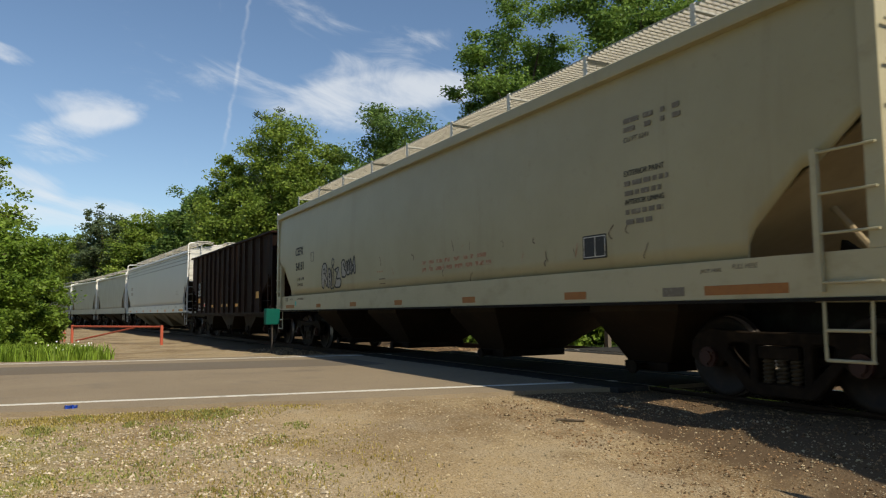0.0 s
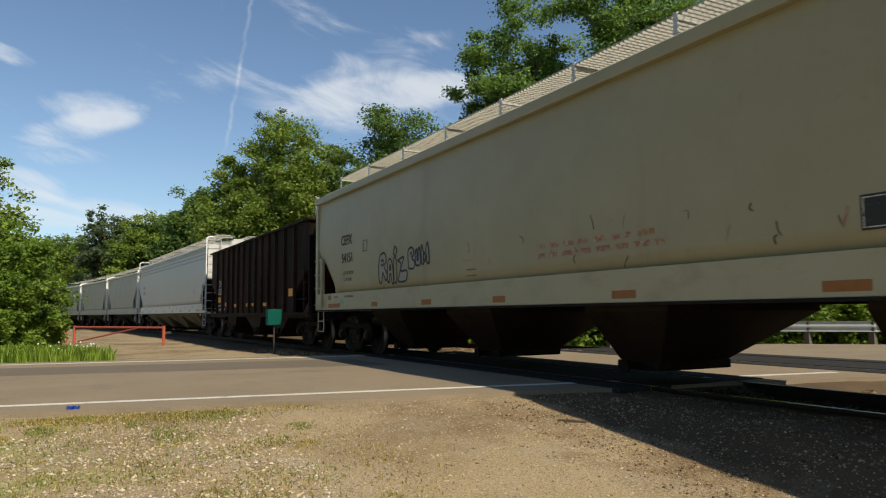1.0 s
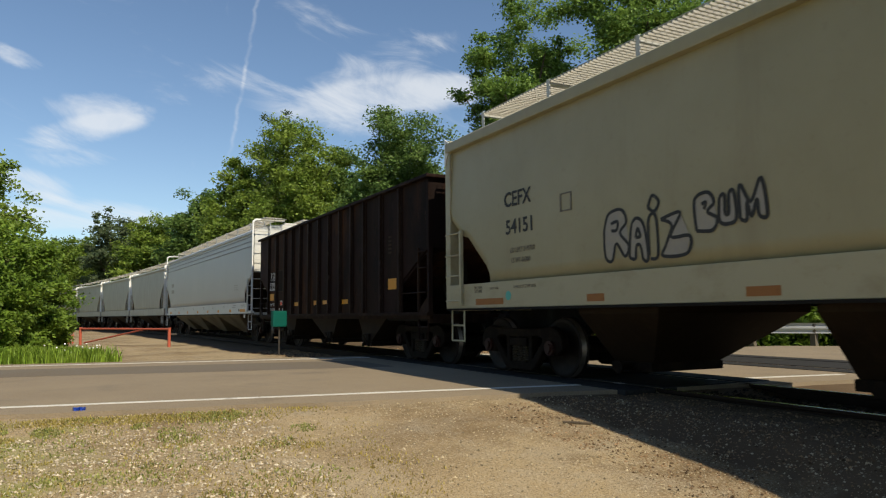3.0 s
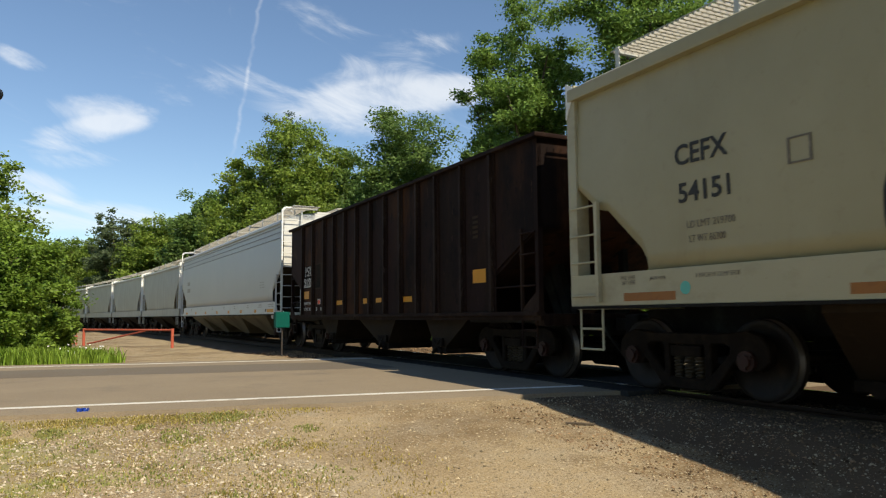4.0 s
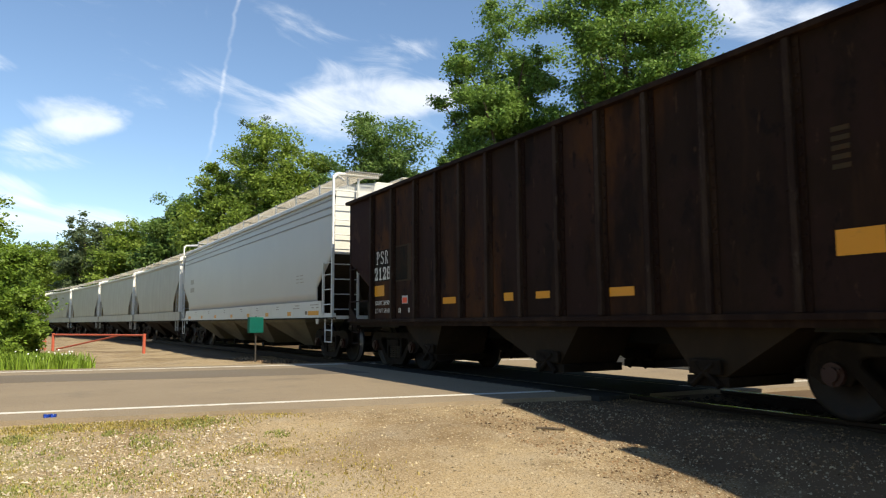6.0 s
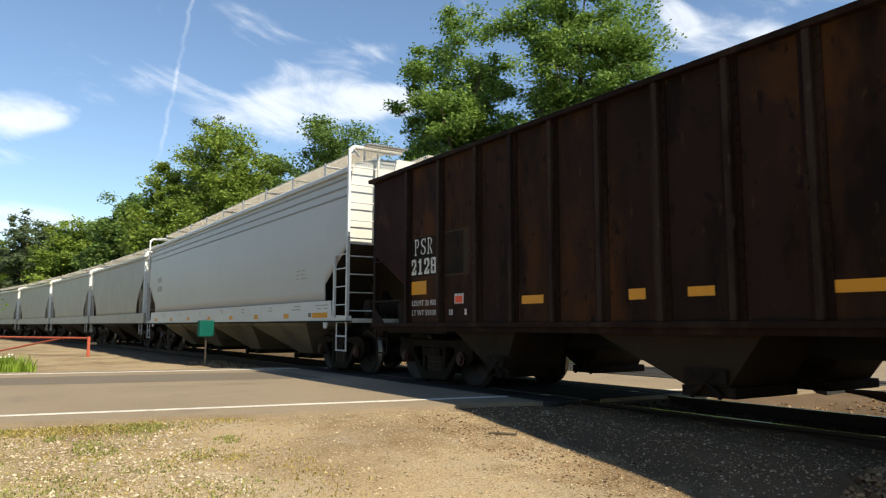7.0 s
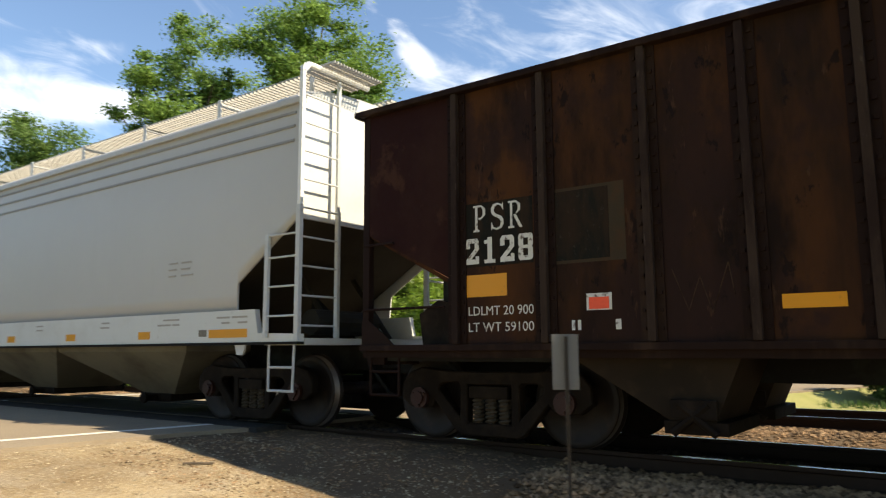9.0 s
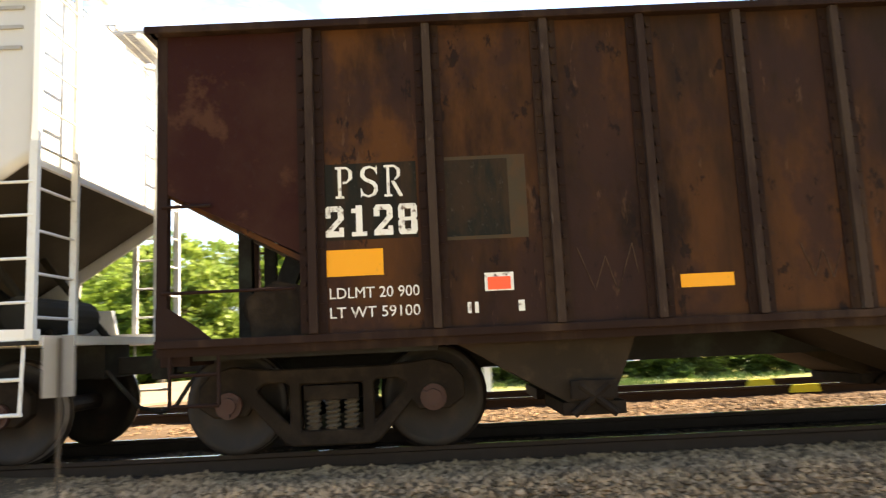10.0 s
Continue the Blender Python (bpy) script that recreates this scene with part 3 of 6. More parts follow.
def lathe(bm, profile, n, mats):
    """Turn (x, r) pairs round the x axis."""
    rings = []
    for x, r in profile:
        rings.append([bm.verts.new((x, r * math.cos(2 * math.pi * i / n), r * math.sin(2 * math.pi * i / n))) for i in range(n)])
    for k, (a, b) in enumerate(zip(rings, rings[1:])):
        for i in range(n):
            f = bm.faces.new((a[i], a[(i + 1) % n], b[(i + 1) % n], b[i]))
            f.material_index, f.smooth = mats[k], True
    bm.faces.new(rings[0])
    bm.faces.new(list(reversed(rings[-1])))


def wheelset_mesh():
    bm = bmesh.new()
    for sg in (-1, 1):
        prof = [(-0.93, 0.06), (-0.86, 0.10), (-0.82, 0.14), (-0.80, 0.30), (-0.83, 0.385), (-0.835, 0.40), (-0.835, 0.445), (-0.825, 0.457), (-0.74, 0.462), (-0.725, 0.487), (-0.70, 0.487), (-0.695, 0.38), (-0.74, 0.30), (-0.74, 0.14), (-0.70, 0.09)]
        mats = [0, 0, 0, 0, 0, 0, 0, 1, 0, 0, 0, 0, 0, 0]
        lathe(bm, [(-sg * x if sg < 0 else x, r) for x, r in prof] if sg > 0 else [(-x, r) for x, r in prof], 36, mats)
    add_bar(bm, (-0.95, 0, 0), (0.95, 0, 0), 0.085, 14)
    bmesh.ops.recalc_face_normals(bm, faces=bm.faces)
    mesh = bpy.data.meshes.new("wheelset")
    bm.to_mesh(mesh)
    bm.free()
    mesh.materials.append(M["wheel"])
    mesh.materials.append(M["tread_dull"])
    return mesh


WHEELSET_MESH = wheelset_mesh()


def sideframe_bm(sx):
    """One casting: an arched outline with a spring opening and two triangular windows."""
    half = [(1.17, 0.45), (1.16, 0.62), (1.06, 0.735), (0.88, 0.79), (0.68, 0.765), (0.45, 0.75)]
    jaw = [(0.42, 0.115), (0.70, 0.43), (0.76, 0.35), (1.03, 0.35), (1.10, 0.40)]
    outline = half + [(-y, z) for y, z in reversed(half)] + [(-y, z) for y, z in reversed(jaw)] + [(-0.35, 0.08), (0.35, 0.08)] + jaw
    window = [(0.37, 0.27), (0.37, 0.60), (0.40, 0.63), (0.58, 0.63), (0.65, 0.59), (0.64, 0.54)]
    holes = [[(-0.27, 0.215), (0.27, 0.215), (0.27, 0.61), (-0.27, 0.61)], window, [(-y, z) for y, z in window]]
    lo, hi = sorted((sx * 0.93, sx * 1.06))
    bm = bmesh.new()
    edges = []
    for loop in [outline] + holes:
        vs = [bm.verts.new((lo, y, z)) for y, z in loop]
        edges += [bm.edges.new((vs[n], vs[(n + 1) % len(vs)])) for n in range(len(vs))]
    bmesh.ops.triangle_fill(bm, edges=edges, use_beauty=True)
    flat = list(bm.faces)
    out = bmesh.ops.extrude_face_region(bm, geom=flat)
    for v in out["geom"]:
        if isinstance(v, bmesh.types.BMVert):
            v.co.x = hi
    bmesh.ops.recalc_face_normals(bm, faces=bm.faces)
    rim = [e for e in bm.edges if e.is_manifold and e.calc_face_angle(0) > 0.9]
    bmesh.ops.bevel(bm, geom=rim, offset=0.014, segments=1, affect="EDGES")
    return bm


def build_truck(car, y, rust="truck"):
    """The two side frames are one part; axles, caps and springs sit under it."""
    truck = part("truck", sideframe_bm(-1), rust, car, "cast steel truck frame with coil springs")
    truck.location = (0, y, 0)
    part("side_frame", sideframe_bm(1), rust, truck)
    part("bolster", box(-1.08, 1.08, -0.24, 0.24, 0.47, 0.60, bevel=0.02), "truck", truck)
    for k in (-1, 1):
        ws = new("wheelset", WHEELSET_MESH)
        ws.parent = truck
        ws.location = (0, k * 0.89, WHEEL_R)
        for sx in (-1, 1):
            cap = bmesh.new()
            add_bar(cap, (sx * 1.0, k * 0.89, WHEEL_R), (sx * 1.11, k * 0.89, WHEEL_R), 0.115, 16)
            add_bar(cap, (sx * 1.11, k * 0.89, WHEEL_R), (sx * 1.14, k * 0.89, WHEEL_R), 0.07, 12)
            for i in range(3):
                a = 2.094 * i + 0.5
                add_bar(cap, (sx * 1.11, k * 0.89 + 0.085 * math.cos(a), WHEEL_R + 0.085 * math.sin(a)), (sx * 1.13, k * 0.89 + 0.085 * math.cos(a), WHEEL_R + 0.085 * math.sin(a)), 0.018, 6)
            part("bearing_cap", cap, "cap_red", truck, "dull red axle bearing cap")
    for sx in (-1, 1):
        for j in (-1, 0, 1):
            bm = bmesh.new()
            ring = []
            # core bar keeps bright ground from showing through the coil
            add_bar(bm, (sx * 1.0, j * 0.165, 0.21), (sx * 1.0, j * 0.165, 0.48), 0.040, 10)
            for i in range(73):
                a = 2 * math.pi * i / 12
                c = Vector((sx * 1.0 + 0.055 * math.cos(a), j * 0.165 + 0.055 * math.sin(a), 0.22 + 0.25 * i / 72))
                out = Vector((math.cos(a), math.sin(a), 0)) * 0.016
                up = Vector((0, 0, 0.016))
                ring.append([bm.verts.new(c + q) for q in (out, up, -out, -up)])
            for p, q in zip(ring, ring[1:]):
                for k4 in range(4):
                    bm.faces.new((p[k4], p[(k4 + 1) % 4], q[(k4 + 1) % 4], q[k4]))
            part("spring", bm, "spring", truck)
    # added dark box that blocks the light seen between the springs
    part("spring_plank", box(-0.93, 0.93, -0.27, 0.27, 0.19, 0.34), "black", truck)
    return truck


def build_coupler(car, y, k):
    bm = bmesh.new()
    add_box(bm, -0.10, 0.10, min(y, y + k * 0.42), max(y, y + k * 0.42), 0.74, 0.92, bevel=0.02)
    add_box(bm, -0.17, 0.15, min(y + k * 0.36, y + k * 0.56), max(y + k * 0.36, y + k * 0.56), 0.68, 0.98, bevel=0.04)
    part("coupler", bm, "black", car, "grimy knuckle coupler")
    hose = bmesh.new()
    pts = [(-0.35, y, 0.8), (-0.34, y + k * 0.15, 0.62), (-0.28, y + k * 0.3, 0.42), (-0.2, y + k * 0.5, 0.36)]
    for a, b in zip(pts, pts[1:]):
        add_bar(hose, a, b, 0.022, 8)
    part("brake_hose", hose, "black", car)


def column_sheet(sx, L, low, eave, x0, bulge, cols):
    """A side sheet with a slight belly and raised lower corners: low(d) is its lower edge, d metres from the nearer end."""
    bm = bmesh.new()
    rows, nz = [], 12
    for y in cols:
        d = L / 2 - abs(y)
        zl = low(d)
        for inner in (0, 1):
            rows.append([bm.verts.new((sx * (x0 + bulge * math.sin(math.pi * ((zl + (eave - zl) * i / nz) - 1.3) / (eave - 1.3)) - 0.025 * inner), y, zl + (eave - zl) * i / nz)) for i in range(nz + 1)])
    for a in range(0, len(rows) - 2, 2):
        for inner in (0, 1):
            p, q = rows[a + inner], rows[a + 2 + inner]
            for i in range(nz):
                f = bm.faces.new((p[i], q[i], q[i + 1], p[i + 1]))
                f.smooth = True
        bm.faces.new((rows[a][0], rows[a + 1][0], rows[a + 3][0], rows[a + 2][0]))
    bmesh.ops.recalc_face_normals(bm, faces=bm.faces)
    return bm


def lerp_table(table):
    def fn(d):
        for (a, za), (b, zb) in zip(table, table[1:]):
            if d <= b:
                return za + (zb - za) * max(0.0, d - a) / (b - a)
        return table[-1][1]
    return fn


def ladder(car, a, b, z0, z1, n, mat="rung", r=0.014, stile=0.025):
    """Two stiles at (x, y) a and b, with n rungs."""
    for x, y in (a, b):
        part("ladder_stile", box(x - stile, x + stile, y - stile, y + stile, z0, z1), mat, car)
    for i in range(n):
        z = z0 + (z1 - z0) * (i + 0.5) / n
        part("ladder_rung", bar((*a, z), (*b, z), r), mat, car)


def stirrup(car, x, y0, y1, z0, z1, mat):
    bm = bmesh.new()
    for a, b in (((x, y0, z1), (x, y0 + 0.02 * (y1 > y0), z0)), ((x, y1, z1), (x, y1, z0)), ((x, y0, z0), (x, y1, z0)), ((x, y0, (z0 + z1) / 2), (x, y1, (z0 + z1) / 2))):
        add_bar(bm, a, b, 0.016, 8)
    part("step_stirrup", bm, mat, car)


def build_covered(L, style, label, group=""):
    car = thing("covered_hopper_car", label, "freight car", group)
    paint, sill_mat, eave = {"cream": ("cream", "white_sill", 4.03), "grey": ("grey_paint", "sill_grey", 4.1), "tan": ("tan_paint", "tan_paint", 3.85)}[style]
    h = L / 2
    # side sheets and sills
    if style == "cream":
        low = lerp_table([(0, 2.83), (0.5, 2.42), (0.6, 2.34), (0.78, 2.30), (1.34, 1.78), (1.42, 1.64), (1.43, 1.5), (50, 1.5)])
        knots = [0.02, 0.3, 0.5, 0.6, 0.7, 0.78, 0.95, 1.15, 1.34, 1.38, 1.42, 1.43]
    elif style == "grey":
        low = lerp_table([(0, 2.6), (0.12, 2.58), (0.14, 2.56), (1.22, 1.85), (1.19 + 0.05, 1.5), (50, 1.5)])
        knots = [0.10, 0.14, 0.5, 0.9, 1.22, 1.24]
    else:
        low = lerp_table([(0, 2.9), (0.5, 2.9), (1.5, 1.9), (1.55, 1.45), (50, 1.45)])
        knots = [0.42, 0.5, 0.8, 1.1, 1.5, 1.55]
    inner = list(np.linspace(-h + 2, h - 2, 16))
    cols = [-h + k for k in knots] + inner + [h - k for k in reversed(knots)]
    for sx in (-1, 1):
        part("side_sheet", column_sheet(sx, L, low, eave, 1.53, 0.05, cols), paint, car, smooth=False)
        if style == "grey":
            sill = prism([(-h, 1.09), (h, 1.09), (h, 1.18), (h - 0.75, 1.2), (h - 0.82, 1.5), (-h + 0.82, 1.5), (-h + 0.75, 1.2), (-h, 1.18)], "x", *sorted((sx * 1.52, sx * 1.60)))
        else:
            sill = box(*sorted((sx * 1.50, sx * 1.60)), -h, h, 1.09, 1.50, bevel=0.01)
        part("side_sill", sill, sill_mat, car, "pale painted side sill")
        part("sill_flange", box(*sorted((sx * 1.42, sx * 1.615)), -h + 0.02, h - 0.02, 1.055, 1.088), "black", car)
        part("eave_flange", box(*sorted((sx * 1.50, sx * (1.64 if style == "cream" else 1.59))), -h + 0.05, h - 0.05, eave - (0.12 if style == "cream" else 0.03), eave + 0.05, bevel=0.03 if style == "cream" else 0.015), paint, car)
    # roof
    bm = bmesh.new()
    prof = [(1.55 * math.sin(a), eave + 0.03 + 0.34 * math.cos(a) ** 1.0) for a in np.linspace(-math.pi / 2, math.pi / 2, 15)]
    add_prism(bm, prof, "y", -h + 0.2, h - 0.2)
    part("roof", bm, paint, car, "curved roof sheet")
    if style == "grey":
        for z in (3.60, 3.79, 3.97):
            for sx in (-1, 1):
                xx = 1.53 + 0.05 * math.sin(math.pi * (z - 1.3) / (eave - 1.3))
                part("side_bead", box(*sorted((sx * (xx - 0.01), sx * (xx + 0.018))), -h + 0.2, h - 0.2, z - 0.02, z + 0.012), "bead", car)
    # ends, slope sheets, hoppers
    end_in = 0.16 if style != "tan" else 0.5
    for k in (-1, 1):
        y = k * (h - end_in)
        part("end_sheet", box(-1.5, 1.5, *sorted((y, y - k * 0.04)), 2.62, eave), sill_mat if style != "tan" else paint, car, "flat end sheet")
        top = [(1.5, eave)] + [(1.5 * math.cos(a), eave + 0.33 * math.sin(a)) for a in np.linspace(0.2, math.pi - 0.2, 10)] + [(-1.5, eave)]
        part("end_cap", prism(top, "y", *sorted((y, y - k * 0.04))), sill_mat if style != "tan" else paint, car)
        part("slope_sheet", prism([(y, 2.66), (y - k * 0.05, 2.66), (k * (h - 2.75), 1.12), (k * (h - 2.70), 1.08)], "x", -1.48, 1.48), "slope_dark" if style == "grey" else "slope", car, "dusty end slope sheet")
        part("end_platform", box(-1.5, 1.5, *sorted((k * h, k * (h - 0.75))), 1.05, 1.13), sill_mat, car)
        part("bolster_web", prism([(k * (h - 0.55), 1.1), (k * (h - 1.5), 1.1), (k * (h - 1.4), 1.75)], "x", -0.06, 0.06), "black", car)
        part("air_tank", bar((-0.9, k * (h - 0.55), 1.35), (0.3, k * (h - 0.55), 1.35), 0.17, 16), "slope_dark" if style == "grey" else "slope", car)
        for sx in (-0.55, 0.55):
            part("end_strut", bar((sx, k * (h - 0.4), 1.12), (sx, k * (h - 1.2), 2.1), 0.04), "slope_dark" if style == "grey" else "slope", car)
        build_coupler(car, k * h, k)
    for k in (-1, 1):
        part("stub_sill", box(-0.28, 0.28, *sorted((k * (h - 0.05), k * (h - 2.9))), 0.72, 1.10), "black", car)
    bays = [(5.95, 4.45), (2.4, 0.85), (-1.55, -3.05), (-5.4, -6.95)] if L > 15 else [(3.3, 0.05), (-0.05, -3.3)]
    if style == "grey":
        bays = [(6.9, 4.35), (4.27, 0.62), (0.54, -3.2), (-3.28, -6.9)]
    for y1, y0 in bays:
        yc, w, b = (y0 + y1) / 2, (y1 - y0) / 2, 0.40
        bay = bmesh.new()
        top = [(-1.40, yc - w), (1.40, yc - w), (1.40, yc + w), (-1.40, yc + w)]
        if style == "cream":
            yc, b = y0 + 1.30, 0.38
        bot = [(-0.62, yc - b), (0.62, yc - b), (0.62, yc + b), (-0.62, yc + b)]
        va = [bay.verts.new((*p, 1.09)) for p in top]
        vm = [bay.verts.new((*p, 0.98)) for p in top]
        vb = [bay.verts.new((*p, 0.30)) for p in bot]
        for p, q in ((va, vm), (vm, vb)):
            for j in range(4):
                bay.faces.new((p[j], p[(j + 1) % 4], q[(j + 1) % 4], q[j]))
        bay.faces.new(va)
        bay.faces.new(vb)
        bmesh.ops.recalc_face_normals(bay, faces=bay.faces)
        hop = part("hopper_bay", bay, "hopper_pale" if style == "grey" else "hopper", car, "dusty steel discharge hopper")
        gate = bmesh.new()
        add_box(gate, -0.68, 0.68, yc - 0.40, yc + 0.40, 0.19, 0.31, bevel=0.015)
        for sx in (-1, 1):
            add_bar(gate, (sx * 0.6, yc, 0.25), (sx * 0.92, yc, 0.25), 0.05, 10)
            add_bar(gate, (sx * 0.88, yc, 0.25), (sx * 0.92, yc, 0.25), 0.09, 12)
        part("outlet_gate", gate, "truck", hop)
    # running boards on brackets
    zb = eave + 0.62
    for sx in (-1, 1):
        bm = bmesh.new()
        a, b = sorted((sx * 0.42, sx * 1.05))
        for x in np.linspace(a, b, 6):
            add_box(bm, x - 0.005, x + 0.005, -h + 0.3, h - 0.3, zb - 0.014, zb)
        n = int((L - 0.6) / 0.085)
        for i in range(n):
            y = -h + 0.3 + (L - 0.6) * i / n
            add_box(bm, a, b, y, y + 0.026, zb - 0.04, zb - 0.004)
        part("running_board", bm, "grating", car, "open steel grating walkway")
        nb = int(L / 2.05)
        for i in range(nb + 1):
            y = -h + 0.45 + (L - 0.9) * i / nb
            br = bmesh.new()
            add_box(br, sx * 1.05 - 0.012, sx * 1.05 + 0.012, y - 0.035, y + 0.035, eave + 0.22, zb + 0.02)
            add_box(br, *sorted((sx * 0.42, sx * 1.05)), y - 0.02, y + 0.02, zb - 0.075, zb - 0.031)
            part("board_bracket", br, "rung", car)
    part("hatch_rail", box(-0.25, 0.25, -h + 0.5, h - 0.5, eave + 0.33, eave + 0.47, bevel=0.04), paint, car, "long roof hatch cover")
    # end posts, cages, ladders
    for k in (-1, 1):
        for sx in (-1, 1):
            ye = k * h
            if style == "cream":
                part("corner_post", box(*sorted((sx * 1.40, sx * 1.605)), *sorted((ye, ye - k * 0.17)), 1.5, eave + 0.10, bevel=0.01), sill_mat, car, "wide pale corner post")
                part("grab_stile", box(*sorted((sx * 1.605, sx * 1.66)), *sorted((ye - k * 0.58, ye - k * 0.64)), 1.14, 2.44), sill_mat, car)
                for z in (1.22, 1.66, 2.02, 2.40):
                    part("grab_iron", bar((sx * 1.635, ye - k * 0.05, z), (sx * 1.635, ye - k * 0.62, z), 0.014), sill_mat, car)
                for z in (2.75, 3.1, 3.45, 3.8):
                    part("grab_iron", bar((sx * 1.2, ye + k * 0.05, z), (sx * 1.55, ye + k * 0.05, z), 0.014), sill_mat, car)
                stirrup(car, sx * 1.58, ye - k * 0.18, ye - k * 0.62, 0.53, 1.06, sill_mat)
                part("corner_gusset", prism([(ye - k * 0.0, eave - 0.35), (ye - k * 0.2, eave + 0.04), (ye, eave + 0.16)], "x", *sorted((sx * 1.606, sx * 1.62))), "white_paint", car)
            elif style == "grey":
                part("cage_post", box(*sorted((sx * 1.57, sx * 1.63)), *sorted((ye, ye - k * 0.07)), 1.1, 2.75, bevel=0.008), "rung", car)
                part("cage_post", box(*sorted((sx * 0.92, sx * 0.97)), *sorted((ye, ye - k * 0.06)), 1.1, 2.75, bevel=0.008), "rung", car)
                part("cage_post", box(*sorted((sx * 1.575, sx * 1.625)), *sorted((ye, ye - k * 0.06)), 2.75, eave + 0.42, bevel=0.008), "white_paint", car)
                part("cage_post", box(*sorted((sx * 0.92, sx * 0.97)), *sorted((ye - k * 0.02, ye - k * 0.06)), 2.75, eave + 0.40, bevel=0.008), "rung", car)
                part("cage_post", box(*sorted((sx * 1.605, sx * 1.65)), *sorted((ye - k * 0.54, ye - k * 0.60)), 1.14, 2.42), "rung", car)
                for z in np.arange(1.28, 4.3, 0.36):
                    part("ladder_rung", bar((sx * 1.6, ye - k * 0.03, z), (sx * 0.94, ye - k * 0.03, z), 0.013), "rung", car)
                for z in (1.40, 1.76, 2.12, 2.40):
                    part("grab_iron", bar((sx * 1.625, ye - k * 0.03, z), (sx * 1.625, ye - k * 0.58, z), 0.013), "rung", car)
                rail = bmesh.new()
                pts = [(sx * 1.6, ye - k * 0.03, eave + 0.36), (sx * 1.5, ye - k * 0.03, eave + 0.47), (sx * 0.94, ye - k * 0.03, eave + 0.47), (sx * 0.4, ye - k * 0.03, eave + 0.47)]
                for p, q in zip(pts, pts[1:]):
                    add_bar(rail, p, q, 0.04, 8)
                add_bar(rail, (sx * 1.55, ye - k * 0.03, eave + 0.45), (sx * 1.1, ye - k * 0.6, eave + 0.45), 0.03, 8)
                part("handrail", rail, "white_paint", car, "white tube handrail at the roof corner")
                part("jack_pad", prism([(ye - k * 0.98, 1.10), (ye - k * 1.22, 1.10), (ye - k * 1.16, 0.93), (ye - k * 1.04, 0.93)], "x", *sorted((sx * 1.56, sx * 1.59))), "rung", car)
                stirrup(car, sx * 1.58, ye - k * 0.10, ye - k * 0.55, 0.50, 1.06, "rung")
                grate = bmesh.new()
                for x in np.arange(0.4, 1.3, 0.055):
                    add_box(grate, *sorted((sx * x, sx * (x + 0.02))), *sorted((ye + k * 0.22, ye - k * 0.35)), eave + 0.50, eave + 0.53)
                for y in np.arange(-0.33, 0.22, 0.11):
                    add_box(grate, *sorted((sx * 0.4, sx * 1.3)), ye + k * y - 0.006, ye + k * y + 0.006, eave + 0.485, eave + 0.50)
                part("end_grating", grate, "grating", car)
            else:
                part("corner_post", box(*sorted((sx * 1.45, sx * 1.58)), *sorted((ye - k * 0.2, ye - k * 0.32)), 1.4, eave + 0.25), "white_paint", car, "white corner post")
                ladder(car, (sx * 1.58, ye - k * 0.3), (sx * 1.58, ye - k * 0.75), 0.6, 2.6, 6, "tan_paint")
                part("corner_rail", bar((sx * 1.5, ye - k * 0.3, eave + 0.25), (sx * 0.4, ye - k * 0.3, eave + 0.42), 0.035), "white_paint", car)
                part("roof_rim", box(*sorted((sx * 1.52, sx * 1.62)), *sorted((0, k * (h - 0.3))), eave + 0.052, eave + 0.12), "white_paint", car)
    d = 1.5
    truck = build_truck(car, h - d)
    copy_thing(truck, pose(0, -h + d, 0))
    return car


